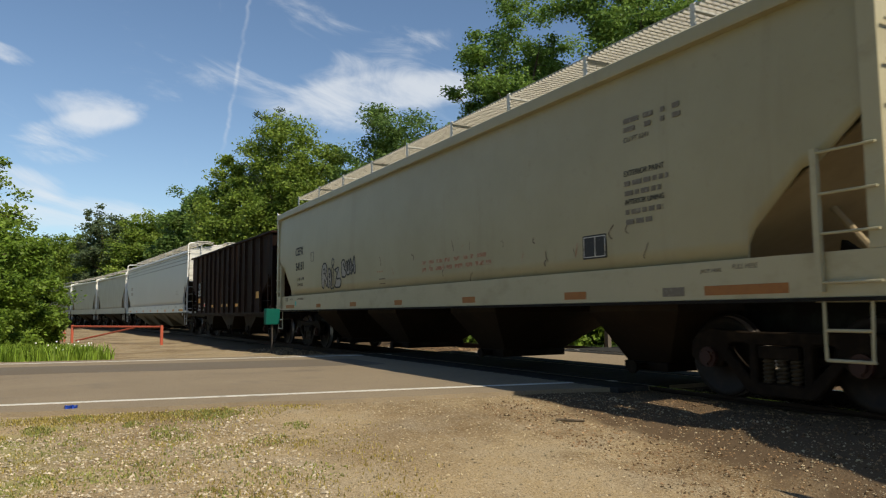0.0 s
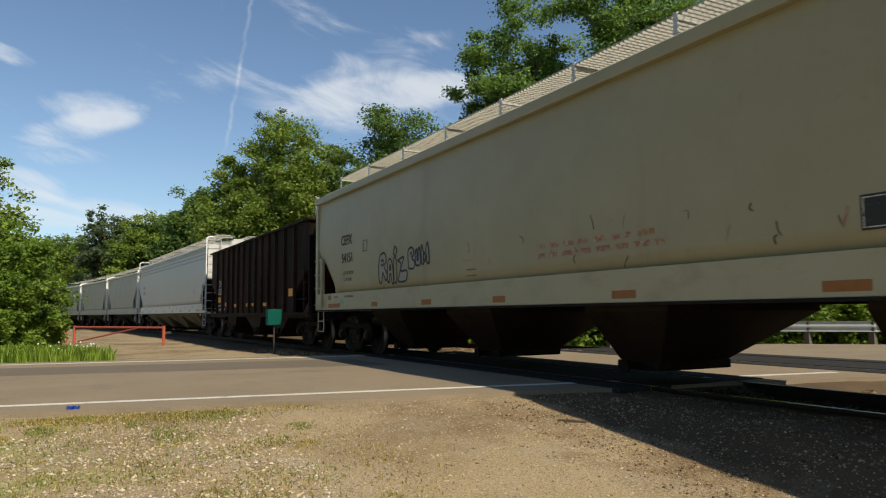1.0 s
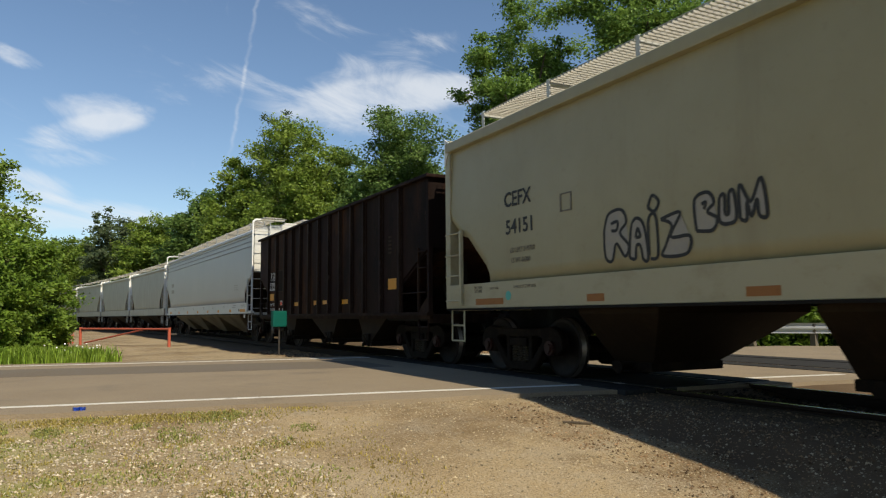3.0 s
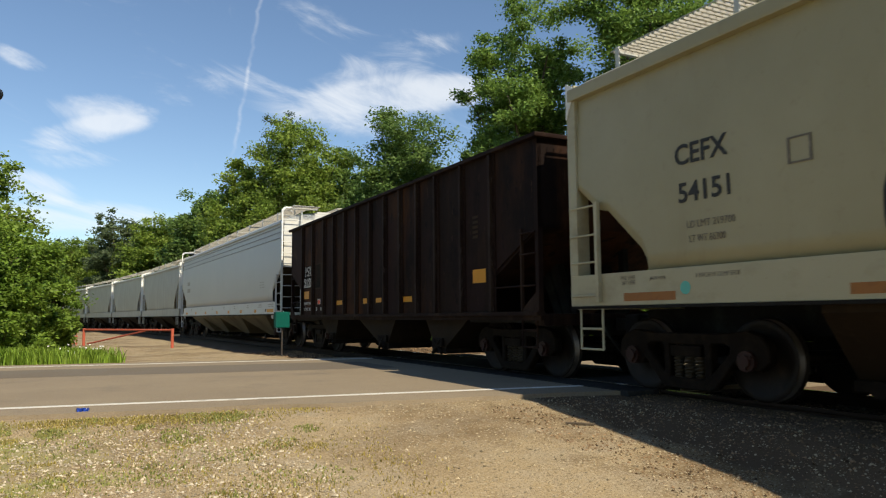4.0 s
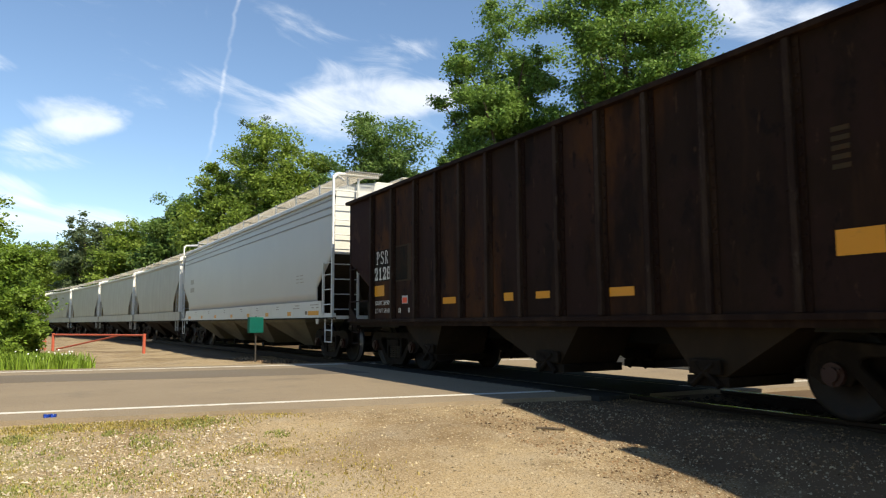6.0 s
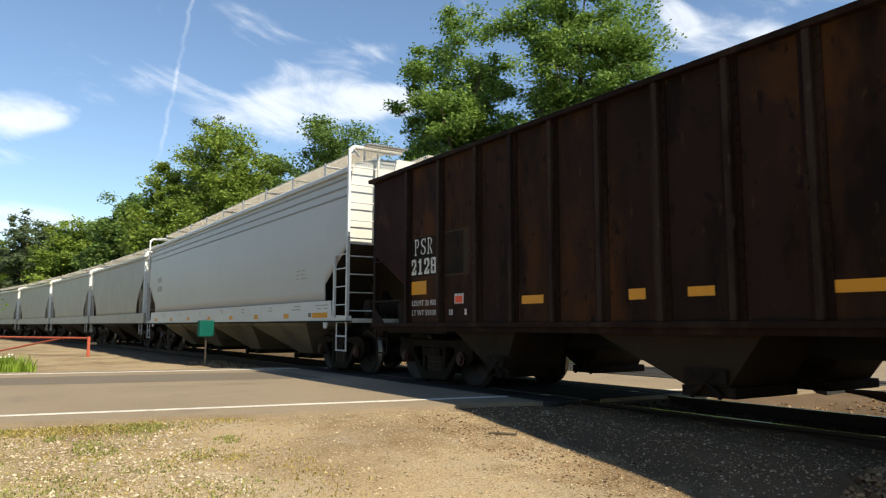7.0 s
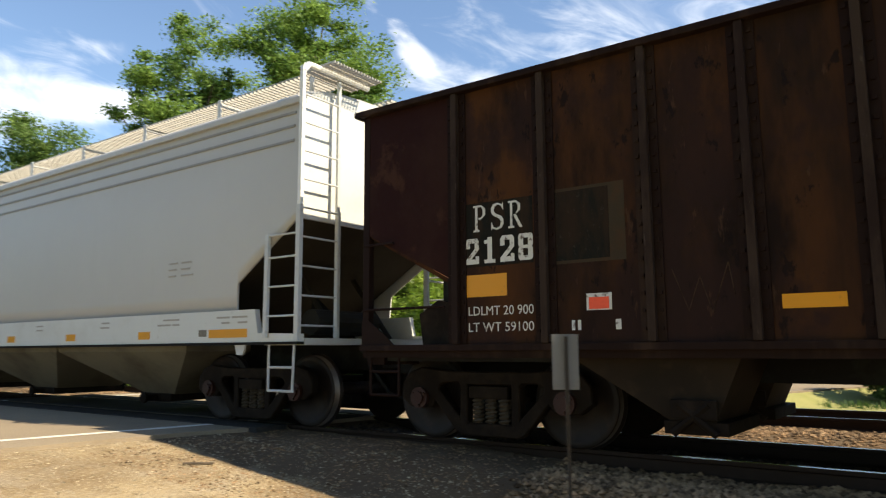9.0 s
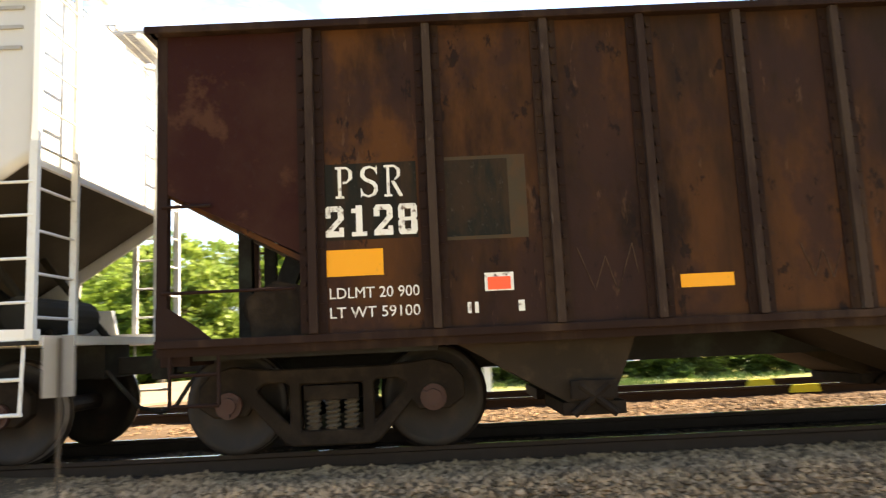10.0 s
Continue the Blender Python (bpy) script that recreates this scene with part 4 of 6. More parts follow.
# stencil letters as blocks of a unit-high glyph: (left, right, low, high), or a list of corners
GLYPHS = {
    "P": [(0.0, 0.46, 0.0, 0.07), (0.14, 0.32, 0.07, 0.93), (0.0, 0.60, 0.93, 1.0), [(0.60, 0.93), (0.60, 1.0), (0.92, 0.86), (0.92, 0.62), (0.60, 0.46), (0.60, 0.53), (0.72, 0.63), (0.72, 0.84)], (0.40, 0.60, 0.46, 0.53)],
    "S": [[(0.95, 0.70), (0.95, 1.0), (0.87, 0.93), (0.55, 1.0), (0.22, 0.97), (0.05, 0.82), (0.05, 0.66), (0.22, 0.54), (0.68, 0.40), (0.78, 0.28), (0.70, 0.12), (0.45, 0.06), (0.22, 0.12), (0.05, 0.32), (0.05, 0.0), (0.14, 0.07),
           (0.45, 0.0), (0.80, 0.04), (0.97, 0.20), (0.97, 0.36), (0.82, 0.49), (0.34, 0.63), (0.24, 0.74), (0.32, 0.88), (0.56, 0.94), (0.78, 0.88)]],
    "R": [(0.0, 0.42, 0.0, 0.07), (0.14, 0.30, 0.07, 0.93), (0.0, 0.56, 0.93, 1.0), [(0.56, 0.93), (0.56, 1.0), (0.88, 0.87), (0.88, 0.64), (0.56, 0.49), (0.56, 0.56), (0.70, 0.65), (0.70, 0.84)], [(0.36, 0.49), (0.56, 0.49), (0.98, 0.05), (0.98, 0.0), (0.80, 0.0)]],
    "1": [(0.36, 0.68, 0.14, 1.0), (0.14, 0.90, 0.0, 0.14), (0.14, 0.36, 0.76, 0.90)],
    "2": [[(0.02, 0.62), (0.02, 0.88), (0.16, 1.0), (0.84, 1.0), (0.98, 0.88), (0.98, 0.56), (0.42, 0.19), (0.74, 0.19), (0.74, 0.30), (0.98, 0.30), (0.98, 0.0), (0.02, 0.0), (0.02, 0.16), (0.68, 0.60), (0.68, 0.82), (0.32, 0.82), (0.32, 0.62)]],
    "8": [(0.02, 0.34, 0.10, 0.44), (0.66, 0.98, 0.10, 0.44), (0.02, 0.34, 0.56, 0.90), (0.66, 0.98, 0.56, 0.90), [(0.02, 0.10), (0.12, 0.0), (0.88, 0.0), (0.98, 0.10), (0.66, 0.10), (0.66, 0.17), (0.34, 0.17), (0.34, 0.10)],
          [(0.02, 0.90), (0.12, 1.0), (0.88, 1.0), (0.98, 0.90), (0.66, 0.90), (0.66, 0.83), (0.34, 0.83), (0.34, 0.90)], [(0.02, 0.44), (0.10, 0.50), (0.02, 0.56), (0.98, 0.56), (0.90, 0.50), (0.98, 0.44)]],
}


def stencil(body, y, z, x, height, width, step, parent):
    """Block letters on the side that faces -x, from y towards -y."""
    for i, ch in enumerate(body):
        bm = bmesh.new()
        for g in GLYPHS[ch]:
            poly = [(g[0], g[2]), (g[1], g[2]), (g[1], g[3]), (g[0], g[3])] if isinstance(g, tuple) else g
            add_prism(bm, [(y - i * step - u * width, z + v * height) for u, v in poly], "x", x - 0.0045, x - 0.002)
        bmesh.ops.triangulate(bm, faces=[f for f in bm.faces if len(f.verts) > 4])
        part("letter", bm, "chalk", parent, "worn white stencilled letter")


def build_open_hopper(label):
    L, h = 13.4, 6.7
    car = thing("open_hopper_car", label, "freight car")
    top, bottom, x0 = 3.66, 1.0, 1.53
    ribs = [5.40, 4.39, 3.38, 2.55, 1.72, 0.88, 0.0, -0.88, -1.72, -2.55, -3.38, -4.39, -5.40]
    ends = [h] + ribs + [-h]
    # side sheets, panel by panel between the ribs
    for sx in (-1, 1):
        a, b = sorted((sx * (x0 - 0.03), sx * x0))
        for i, (y1, y0) in enumerate(zip(ends, ends[1:])):
            if i == 0:
                poly = [(h, 2.30), (h, top), (y0, top), (y0, 1.66)]
            elif i == len(ends) - 2:
                poly = [(-h, 2.30), (-h, top), (y1, top), (y1, 1.66)]
            else:
                poly = [(y1, bottom), (y1, top), (y0, top), (y0, bottom)]
            part("side_panel", prism(poly, "x", a, b), "rust_red" if i in (0,) else "rust", car, "faded red oxide end panel" if i == 0 else "")
        for y in ribs:
            rib = bmesh.new()
            add_box(rib, *sorted((sx * x0, sx * (x0 + 0.07))), y - 0.035, y + 0.035, bottom + 0.04, top - 0.02, bevel=0.008)
            part("rib", rib, "rib_worn", car)
            part("rib_flange", box(*sorted((sx * x0, sx * (x0 + 0.015))), y - 0.11, y + 0.11, bottom + 0.04, top - 0.02), "rib", car)
            rivets = bmesh.new()
            for z in np.arange(bottom + 0.15, top - 0.1, 0.15):
                for dy in (-0.075, 0.075):
                    add_box(rivets, *sorted((sx * (x0 + 0.015), sx * (x0 + 0.034))), y + dy - 0.016, y + dy + 0.016, z - 0.016, z + 0.016)
            part("rivets", rivets, "rib", car)["kind"] = "stuff"
        part("top_chord", box(*sorted((sx * (x0 - 0.06), sx * (x0 + 0.09))), -h - 0.06, h + 0.06, top - 0.02, top + 0.05, bevel=0.02), "rib", car, "dark rusty top chord")
        part("side_sill", box(*sorted((sx * (x0 - 0.10), sx * (x0 + 0.05))), -h, h, bottom - 0.03, bottom + 0.035, bevel=0.008), "rib", car)
        part("sill_channel", box(*sorted((sx * (x0 - 0.04), sx * (x0 - 0.01))), -h, h, bottom - 0.10, bottom - 0.03), "rib", car)
        for k in (-1, 1):
            part("corner_post", box(*sorted((sx * (x0 - 0.08), sx * (x0 + 0.005))), *sorted((k * h, k * (h - 0.09))), bottom, top, bevel=0.008), "rib", car)
            part("corner_gusset", prism([(k * h, bottom), (k * (h - 0.5), bottom), (k * (h - 0.36), bottom + 0.12), (k * (h - 0.1), bottom + 0.3), (k * h, bottom + 0.3)], "x", *sorted((sx * (x0 - 0.0), sx * (x0 + 0.015)))), "rib", car)
            for z in (1.42, 1.9, 2.22) if k < 0 else (1.42, 2.14):
                part("grab_iron", bar((sx * (x0 + 0.03), k * (h - 0.05), z), (sx * (x0 + 0.03), k * (h - 1.15 if z < 1.5 else h - 0.46), z), 0.014), "rib", car)
            if k < 0:
                part("ladder_stile", box(*sorted((sx * (x0 - 0.02), sx * (x0 + 0.03))), -h + 0.42, -h + 0.46, bottom, 2.3), "rib", car)
            stirrup(car, sx * 1.5, k * (h - 0.1), k * (h - 0.5), 0.5, bottom, "rib")
    # ends: upper end plate, slope sheet, braces, end sill
    for k in (-1, 1):
        part("end_plate", box(-x0 + 0.03, x0 - 0.03, *sorted((k * h, k * (h - 0.03))), 2.3, top), "rust", car)
        part("end_chord", box(-x0 - 0.09, x0 + 0.09, *sorted((k * (h - 0.02), k * (h + 0.09))), top - 0.02, top + 0.05, bevel=0.02), "rib", car)
        part("slope_sheet", prism([(k * h, 2.33), (k * h, 2.28), (k * (h - 2.55), 0.92), (k * (h - 2.55), 0.97)], "x", -x0 + 0.035, x0 - 0.035), "rust", car)
        part("end_sill", box(-1.45, 1.45, *sorted((k * h, k * (h - 0.25))), 0.82, bottom, bevel=0.015), "rib", car)
        for sx in (-0.5, 0.5):
            part("end_post", box(sx - 0.05, sx + 0.05, *sorted((k * (h - 0.40), k * (h - 0.53))), bottom, 2.14, bevel=0.008), "black", car)
            for base, lift in ((0.52, 2.0), (0.76, 1.86)):
                part("end_brace", prism([(k * (h - base), bottom), (k * (h - base - 0.19), bottom), (k * (h - base - 0.58), lift - 0.11), (k * (h - base - 0.42), lift)], "x", sx - 0.07, sx + 0.07), "black", car)
        part("end_deck", box(-1.4, 1.4, *sorted((k * (h - 0.25), k * (h - 2.3))), 0.86, 0.9), "black", car)
        build_coupler(car, k * h, k)
    part("brake_cylinder", bar((-1.2, h - 0.78, 1.28), (-0.5, h - 0.78, 1.28), 0.16, 18), "truck", car)
    tank = bmesh.new()
    add_prism(tank, [(h - 0.75, 1.02), (h - 1.2, 1.02), (h - 1.2, 1.45), (h - 0.95, 1.5), (h - 0.70, 1.36)], "x", -1.4, -0.9)
    part("brake_box", tank, "truck", car)
    part("centre_sill", box(-0.28, 0.28, -h, h, 0.66, 0.92), "black", car)
    part("load_floor", box(-x0 + 0.05, x0 - 0.05, -h + 2.6, h - 2.6, 0.93, 0.97), "black", car)
    # discharge hoppers: two outer and one double inner
    for poly in ([(4.3, 0.94), (3.27, 0.34), (2.98, 0.34), (2.72, 0.94)], [(1.27, 0.94), (-0.2, 0.34), (-0.6, 0.34), (-1.05, 0.94)],
                 [(-4.3, 0.94), (-3.3, 0.34), (-2.98, 0.34), (-2.5, 0.94)]):
        for lo, hi in ((-1.36, -0.34), (0.34, 1.36)):
            hop = part("hopper_chute", prism(poly, "x", lo, hi), "hopper", car, "worn steel hopper chute")
            ys = sorted((poly[1][0], poly[2][0]))
            g = bmesh.new()
            add_box(g, lo - 0.02, hi + 0.02, ys[0] - 0.12, ys[1] + 0.12, 0.27, 0.38, bevel=0.015)
            for sg in (-1, 1):
                add_bar(g, (lo - 0.05, (ys[0] + ys[1]) / 2 + sg * 0.18, 0.28), (lo - 0.05, (ys[0] + ys[1]) / 2 - sg * 0.12, 0.52), 0.035, 8)
            add_box(g, lo - 0.07, lo - 0.02, ys[0] - 0.05, ys[1] + 0.05, 0.40, 0.56, bevel=0.02)
            part("hopper_door", g, "truck", hop)
    truck = build_truck(car, h - 1.35)
    copy_thing(truck, pose(0, -h + 1.45, 0))
    # markings on the side towards the road: y runs back from the far end
    X = -x0
    stencil("PSR", h - 1.50, 2.155, X, 0.27, 0.155, 0.205, car)
    stencil("2128", h - 1.40, 1.83, X, 0.26, 0.165, 0.205, car)
    side_text("LDLMT 20 900", h - 1.43, 1.315, X, 0.09, 0.74, "chalk", car)
    side_text("LT WT 59100", h - 1.43, 1.155, X, 0.09, 0.74, "chalk", car)
    plate(h - 1.40, h - 2.18, 1.80, 2.45, X, "patch", car, "paint_patch", "black paint patch behind lettering", 0.0015)
    plate(h - 1.41, h - 1.88, 1.50, 1.72, X, "yellow", car)
    plate(h - 2.36, h - 3.10, 1.76, 2.47, X, "patch_grey", car, "paint_patch", "brownish grey paint patch", 0.0015)
    plate(h - 2.42, h - 2.95, 1.79, 2.44, X - 0.002, "patch", car, "paint_patch", "black-green paint patch", 0.0015)
    plate(h - 2.71, h - 2.95, 1.325, 1.475, X, "chalk", car, "tag_frame", "white tag border")
    plate(h - 2.735, h - 2.925, 1.335, 1.44, X - 0.004, "red_tag", car, "tag", "red-orange inspection tag")
    for i, w in enumerate((0.03, 0.03, 0.05)):
        plate(h - 2.56 - i * 0.06 - (0.3 if i == 2 else 0), h - 2.56 - i * 0.06 - w - (0.3 if i == 2 else 0), 1.15, 1.24, X, "chalk", car, "stencil_bar")
    for y, w, z0, z1 in ((h - 4.33, 0.44, 1.28, 1.39), (h - 6.22, 0.24, 1.28, 1.40), (h - 7.02, 0.32, 1.29, 1.39), (-h + 4.95, 0.5, 1.27, 1.38)):
        plate(y, y - w, z0, z1, X, "yellow", car)
    plate(-h + 1.96, -h + 1.53, 1.53, 1.76, X, "yellow", car)
    for i in range(5):
        plate(-h + 1.95, -h + 1.78, 2.30 + i * 0.085, 2.345 + i * 0.085, X, "patch_grey", car, "stencil_bar")
    # thin chalk scratches, each one zigzag
    for yc, size in ((h - 3.75, 1.0), (h - 5.55, 0.8), (-h + 4.0, 0.9)):
        scrawl = bmesh.new()
        pts = [(yc + a * size, 1.45 + b * size) for a, b in ((0.26, 0.2), (0.13, -0.16), (0.03, 0.12), (-0.06, -0.18), (-0.2, 0.22), (-0.24, -0.05))]
        for (a, b), (c, d) in zip(pts, pts[1:]):
            add_bar(scrawl, (X - 0.001, a, b), (X - 0.001, c, d), 0.005, 5)
        part("chalk_scrawl", scrawl, "scrawl", car)
    return car


def build_unseen_lead(label):
    """The unseen car ahead of the cream one: a cylinder on a centre sill, sized to cast its shadow."""
    car = thing("tank_car", label, "freight car")
    h = 6.7
    shell = bmesh.new()
    prof = [(-h + 0.75, 0.25), (-h + 0.8, 0.7), (-h + 0.95, 1.05), (-h + 1.2, 1.40), (h - 1.2, 1.40), (h - 0.95, 1.05), (h - 0.8, 0.7), (h - 0.75, 0.25)]
    lathe(shell, prof, 40, [0] * (len(prof) - 1))
    shell.transform(Matrix.Translation((0, 0, 2.35)) @ Matrix.Rotation(radians(90), 4, "Z"))
    bmesh.ops.recalc_face_normals(shell, faces=shell.faces)
    part("tank", shell, "black", car, "black cylinder sized for the lead car's shadow edge")
    part("dome", bar((0, 0, 3.5), (0, 0, 3.85), 0.4, 20), "black", car)
    part("centre_sill", box(-0.28, 0.28, -h, h, 0.68, 1.02), "black", car)
    for k in (-1, 1):
        part("saddle", box(-1.0, 1.0, k * (h - 1.5) - 0.2, k * (h - 1.5) + 0.2, 1.0, 1.45), "black", car)
        part("end_sill", box(-1.4, 1.4, *sorted((k * h, k * (h - 0.3))), 0.85, 1.05), "black", car)
        build_coupler(car, k * h, k)
    truck = build_truck(car, h - 1.5)
    copy_thing(truck, pose(0, -h + 1.5, 0))
    return car


def stroke(parent, pts, x, width, mat, name="graffiti_stroke"):
    """A painted line on the side that faces -x, through (y, z) points, rounded by sampling a smooth curve."""
    P = [Vector((0, a, b)) for a, b in pts]
    smooth_pts = []
    for i in range(len(P) - 1):
        p0, p1, p2, p3 = P[max(i - 1, 0)], P[i], P[i + 1], P[min(i + 2, len(P) - 1)]
        for j in range(6):
            t = j / 6
            smooth_pts.append(0.5 * ((2 * p1) + (p2 - p0) * t + (2 * p0 - 5 * p1 + 4 * p2 - p3) * t * t + (3 * p1 - p0 - 3 * p2 + p3) * t ** 3))
    smooth_pts.append(P[-1])
    bm = bmesh.new()
    rows = []
    for i, p in enumerate(smooth_pts):
        d = (smooth_pts[min(i + 1, len(smooth_pts) - 1)] - smooth_pts[max(i - 1, 0)]).normalized()
        n = Vector((0, -d.z, d.y)) * width / 2
        rows.append((bm.verts.new((side_x(p.z) - x, *(p + n).yz)), bm.verts.new((side_x(p.z) - x, *(p - n).yz))))
    for a, b in zip(rows, rows[1:]):
        bm.faces.new((a[0], a[1], b[1], b[0]))
    return part(name, bm, mat, parent)


def mark_cream(car):
    """Lettering, tags and scars of the cream car; y measured from the far end."""
    h = 9.475
    e = h
    side_text("CEFX", e - 1.95, 2.65, None, 0.24, 0.74, "ink", car, bold=0.018)
    side_text("54151", e - 1.98, 2.22, None, 0.23, 0.72, "ink", car, bold=0.018)
    side_text("LD LMT 219700", e - 2.08, 1.93, None, 0.08, 0.66, "ink_pale", car)
    side_text("LT WT 66300", e - 2.1, 1.77, None, 0.08, 0.5, "ink_pale", car)
    # hand-drawn outline letters, sprayed in black
    y0, w = e - 4.29, 0.042
    x = 0.002
    for pts in (
        [(0.0, 2.02), (-0.10, 2.22), (-0.34, 2.25), (-0.42, 2.10), (-0.30, 1.98), (-0.44, 1.82), (-0.36, 1.70), (-0.22, 1.86), (-0.12, 1.66), (0.0, 1.72), (0.0, 2.02)],
        [(-0.14, 2.10), (-0.26, 2.12), (-0.24, 2.02), (-0.14, 2.02)],
        [(-0.44, 1.68), (-0.50, 2.02), (-0.60, 2.12), (-0.72, 2.02), (-0.76, 1.66), (-0.68, 1.64), (-0.64, 1.80), (-0.57, 1.80), (-0.54, 1.66), (-0.44, 1.68)],
        [(-0.57, 1.90), (-0.61, 2.00), (-0.65, 1.91), (-0.57, 1.90)],
        [(-0.78, 1.68), (-0.80, 2.08), (-0.92, 2.10), (-0.92, 1.68), (-0.80, 1.64)],
        [(-0.80, 2.22), (-0.88, 2.34), (-0.98, 2.26), (-0.90, 2.16), (-0.80, 2.22)],
        [(-1.0, 2.06), (-1.30, 2.10), (-1.14, 1.86), (-1.42, 1.84), (-1.36, 1.66), (-1.0, 1.66), (-1.06, 1.78), (-1.16, 1.98), (-1.0, 2.06)],
        [(-1.50, 1.76), (-1.50, 2.22), (-1.74, 2.30), (-1.84, 2.14), (-1.72, 2.02), (-1.88, 1.90), (-1.78, 1.74), (-1.50, 1.76)],
        [(-1.62, 2.14), (-1.70, 2.16), (-1.66, 2.06)],
        [(-1.94, 2.20), (-1.92, 1.86), (-2.08, 1.80), (-2.20, 1.88), (-2.18, 2.24), (-2.10, 2.22), (-2.08, 1.96), (-2.02, 1.96), (-2.02, 2.22), (-1.94, 2.20)],
        [(-2.26, 1.84), (-2.28, 2.32), (-2.44, 2.06), (-2.62, 2.36), (-2.68, 1.86), (-2.56, 1.86), (-2.54, 2.08), (-2.44, 1.86), (-2.38, 2.06), (-2.36, 1.82), (-2.26, 1.84)],
    ):
        # the second word is smaller and stands higher
        pts = [(a, 1.60 + (b - 1.62) * 1.06) if a > -1.45 else (-1.52 + (a + 1.5) * 0.77, 1.86 + (b - 1.74) * 0.74) for a, b in pts]
        stroke(car, [(y0 + a, b) for a, b in pts], x, w, "ink")
        if len(pts) > 5:
            fill = bmesh.new()
            fill.faces.new([fill.verts.new((side_x(b), y0 + a, b)) for a, b in pts[:-1]])
            bmesh.ops.triangulate(fill, faces=fill.faces)
            part("graffiti_fill", fill, "fill", car)
    # framed box and small stencils
    for a, b, c, d in ((e - 3.39, e - 3.42, 2.40, 2.66), (e - 3.62, e - 3.65, 2.40, 2.66), (e - 3.39, e - 3.65, 2.40, 2.42), (e - 3.39, e - 3.65, 2.64, 2.66)):
        plate(a, b, c, d, side_x(2.5), "ink_pale", car, "stencil_bar")
    n = -h + 3.14
    for z, segs in ((3.28, ((0, .26), (.34, .5), (.62, .68), (.80, .90))), (3.17, ((0, .2), (.36, .46), (.62, .68), (.80, .92)))):
        for a, b in segs:
            plate(n - a, n - b, z, z + 0.06, side_x(z), "ink_pale", car, "stencil_bar")
    side_text("CU FT 6241", n, 3.04, None, 0.065, 0.42, "ink_pale", car)
    side_text("EXTERIOR PAINT", n, 2.62, None, 0.07, 0.66, "ink", car)
    for z, w2 in ((2.50, 0.72), (2.38, 0.60), (2.15, 0.62), (2.03, 0.46)):
        a = 0
        rnd = random.Random(int(z * 100))
        while a < w2:
            b = a + rnd.uniform(0.06, 0.16)
            plate(n - a, n - min(b, w2), z, z + 0.06, side_x(z), "ink_pale", car, "stencil_bar")
            a = b + 0.035
    side_text("INTERIOR LINING", n, 2.27, None, 0.065, 0.64, "ink", car)
    # dark notice panel
    p0 = -h + 3.98
    plate(p0, p0 - 0.46, 1.66, 1.97, side_x(1.8), "ink", car, "notice_panel", "black notice panel with white border", 0.006)
    for a, b, c, d in ((0.02, 0.03, 1.68, 1.95), (0.43, 0.44, 1.68, 1.95), (0.02, 0.44, 1.68, 1.69), (0.02, 0.44, 1.94, 1.95), (0.24, 0.25, 1.68, 1.95)):
        plate(p0 - a, p0 - b, c, d, side_x(1.8) - 0.006, "chalk", car, "notice_border")
    # reflectors along the sill
    for d0, w2, m in ((1.05, 0.85, "orange"), (3.95, 0.34, "orange"), (6.45, 0.4, "orange"), (9.0, 0.36, "orange"), (11.8, 0.42, "orange"), (14.6, 0.45, "orange"), (16.4, 0.32, "ink_pale"), (17.0, 1.0, "orange")):
        d1 = min(d0, 18.95 - 1.5)
        plate(e - d1, e - d1 - w2, 1.14, 1.24, -1.60, m, car)
    side_text("X MACH HF COMP SHOE", e - 2.2, 1.375, -1.60, 0.05, 0.6, "ink_pale", car)
    side_text("JACK HERE", e - 1.5, 1.37, -1.60, 0.05, 0.26, "ink_pale", car)
    side_text("PULL HERE", e - 1.0, 1.40, -1.60, 0.05, 0.26, "ink_pale", car)
    side_text("LIFT HERE", e - 1.02, 1.34, -1.60, 0.05, 0.24, "ink_pale", car)
    side_text("JACK HERE", -e + 2.0, 1.37, -1.60, 0.05, 0.28, "ink_pale", car)
    side_text("PULL HERE", -e + 1.58, 1.40, -1.60, 0.05, 0.30, "ink_pale", car)
    bm = bmesh.new()
    add_bar(bm, (-1.604, e - 2.05, 1.27), (-1.598, e - 2.05, 1.27), 0.075, 18)
    part("round_mark", bm, "teal_mark", car, "teal round mark")
    # scuffs and faded red bands
    rnd = random.Random(3)
    # two rows of faded red warning letters that cannot be read
    for z, a, b in ((1.885, 10.2, 12.45), (1.755, 10.2, 12.7)):
        while a < b:
            word = rnd.uniform(0.16, 0.34)
            n_letters = max(2, int(word / 0.055))
            bm = bmesh.new()
            for k in range(n_letters):
                y1 = e - a - k * 0.055
                add_box(bm, side_x(z) - 0.0025, side_x(z), y1 - 0.047, y1, z, z + 0.07)
            part("faded_word", bm, "scuff_red", car)
            a += word + 0.07
    plate(e - 8.1, e - 8.42, 1.70, 1.72, side_x(1.7), "scuff", car, "stencil_bar")
    plate(e - 8.1, e - 8.42, 1.60, 1.615, side_x(1.6), "scuff", car, "stencil_bar")
    plate(e - 8.02, e - 8.30, 1.86, 1.885, side_x(1.87), "scuff_red", car, "stencil_bar")
    for i in range(22):
        y, z = rnd.uniform(-h + 2.6, 1.5), rnd.uniform(1.55, 2.1)
        if i % 3 == 0:
            z = rnd.uniform(1.5, 1.75)
        stroke(car, [(y, z), (y + rnd.uniform(-0.06, 0.06), z + rnd.uniform(0.03, 0.10)), (y + rnd.uniform(-0.08, 0.08), z + rnd.uniform(0.08, 0.2))], 0.0, rnd.uniform(0.008, 0.024), rnd.choice(("scuff", "scuff", "scuff_red")), "scuff")


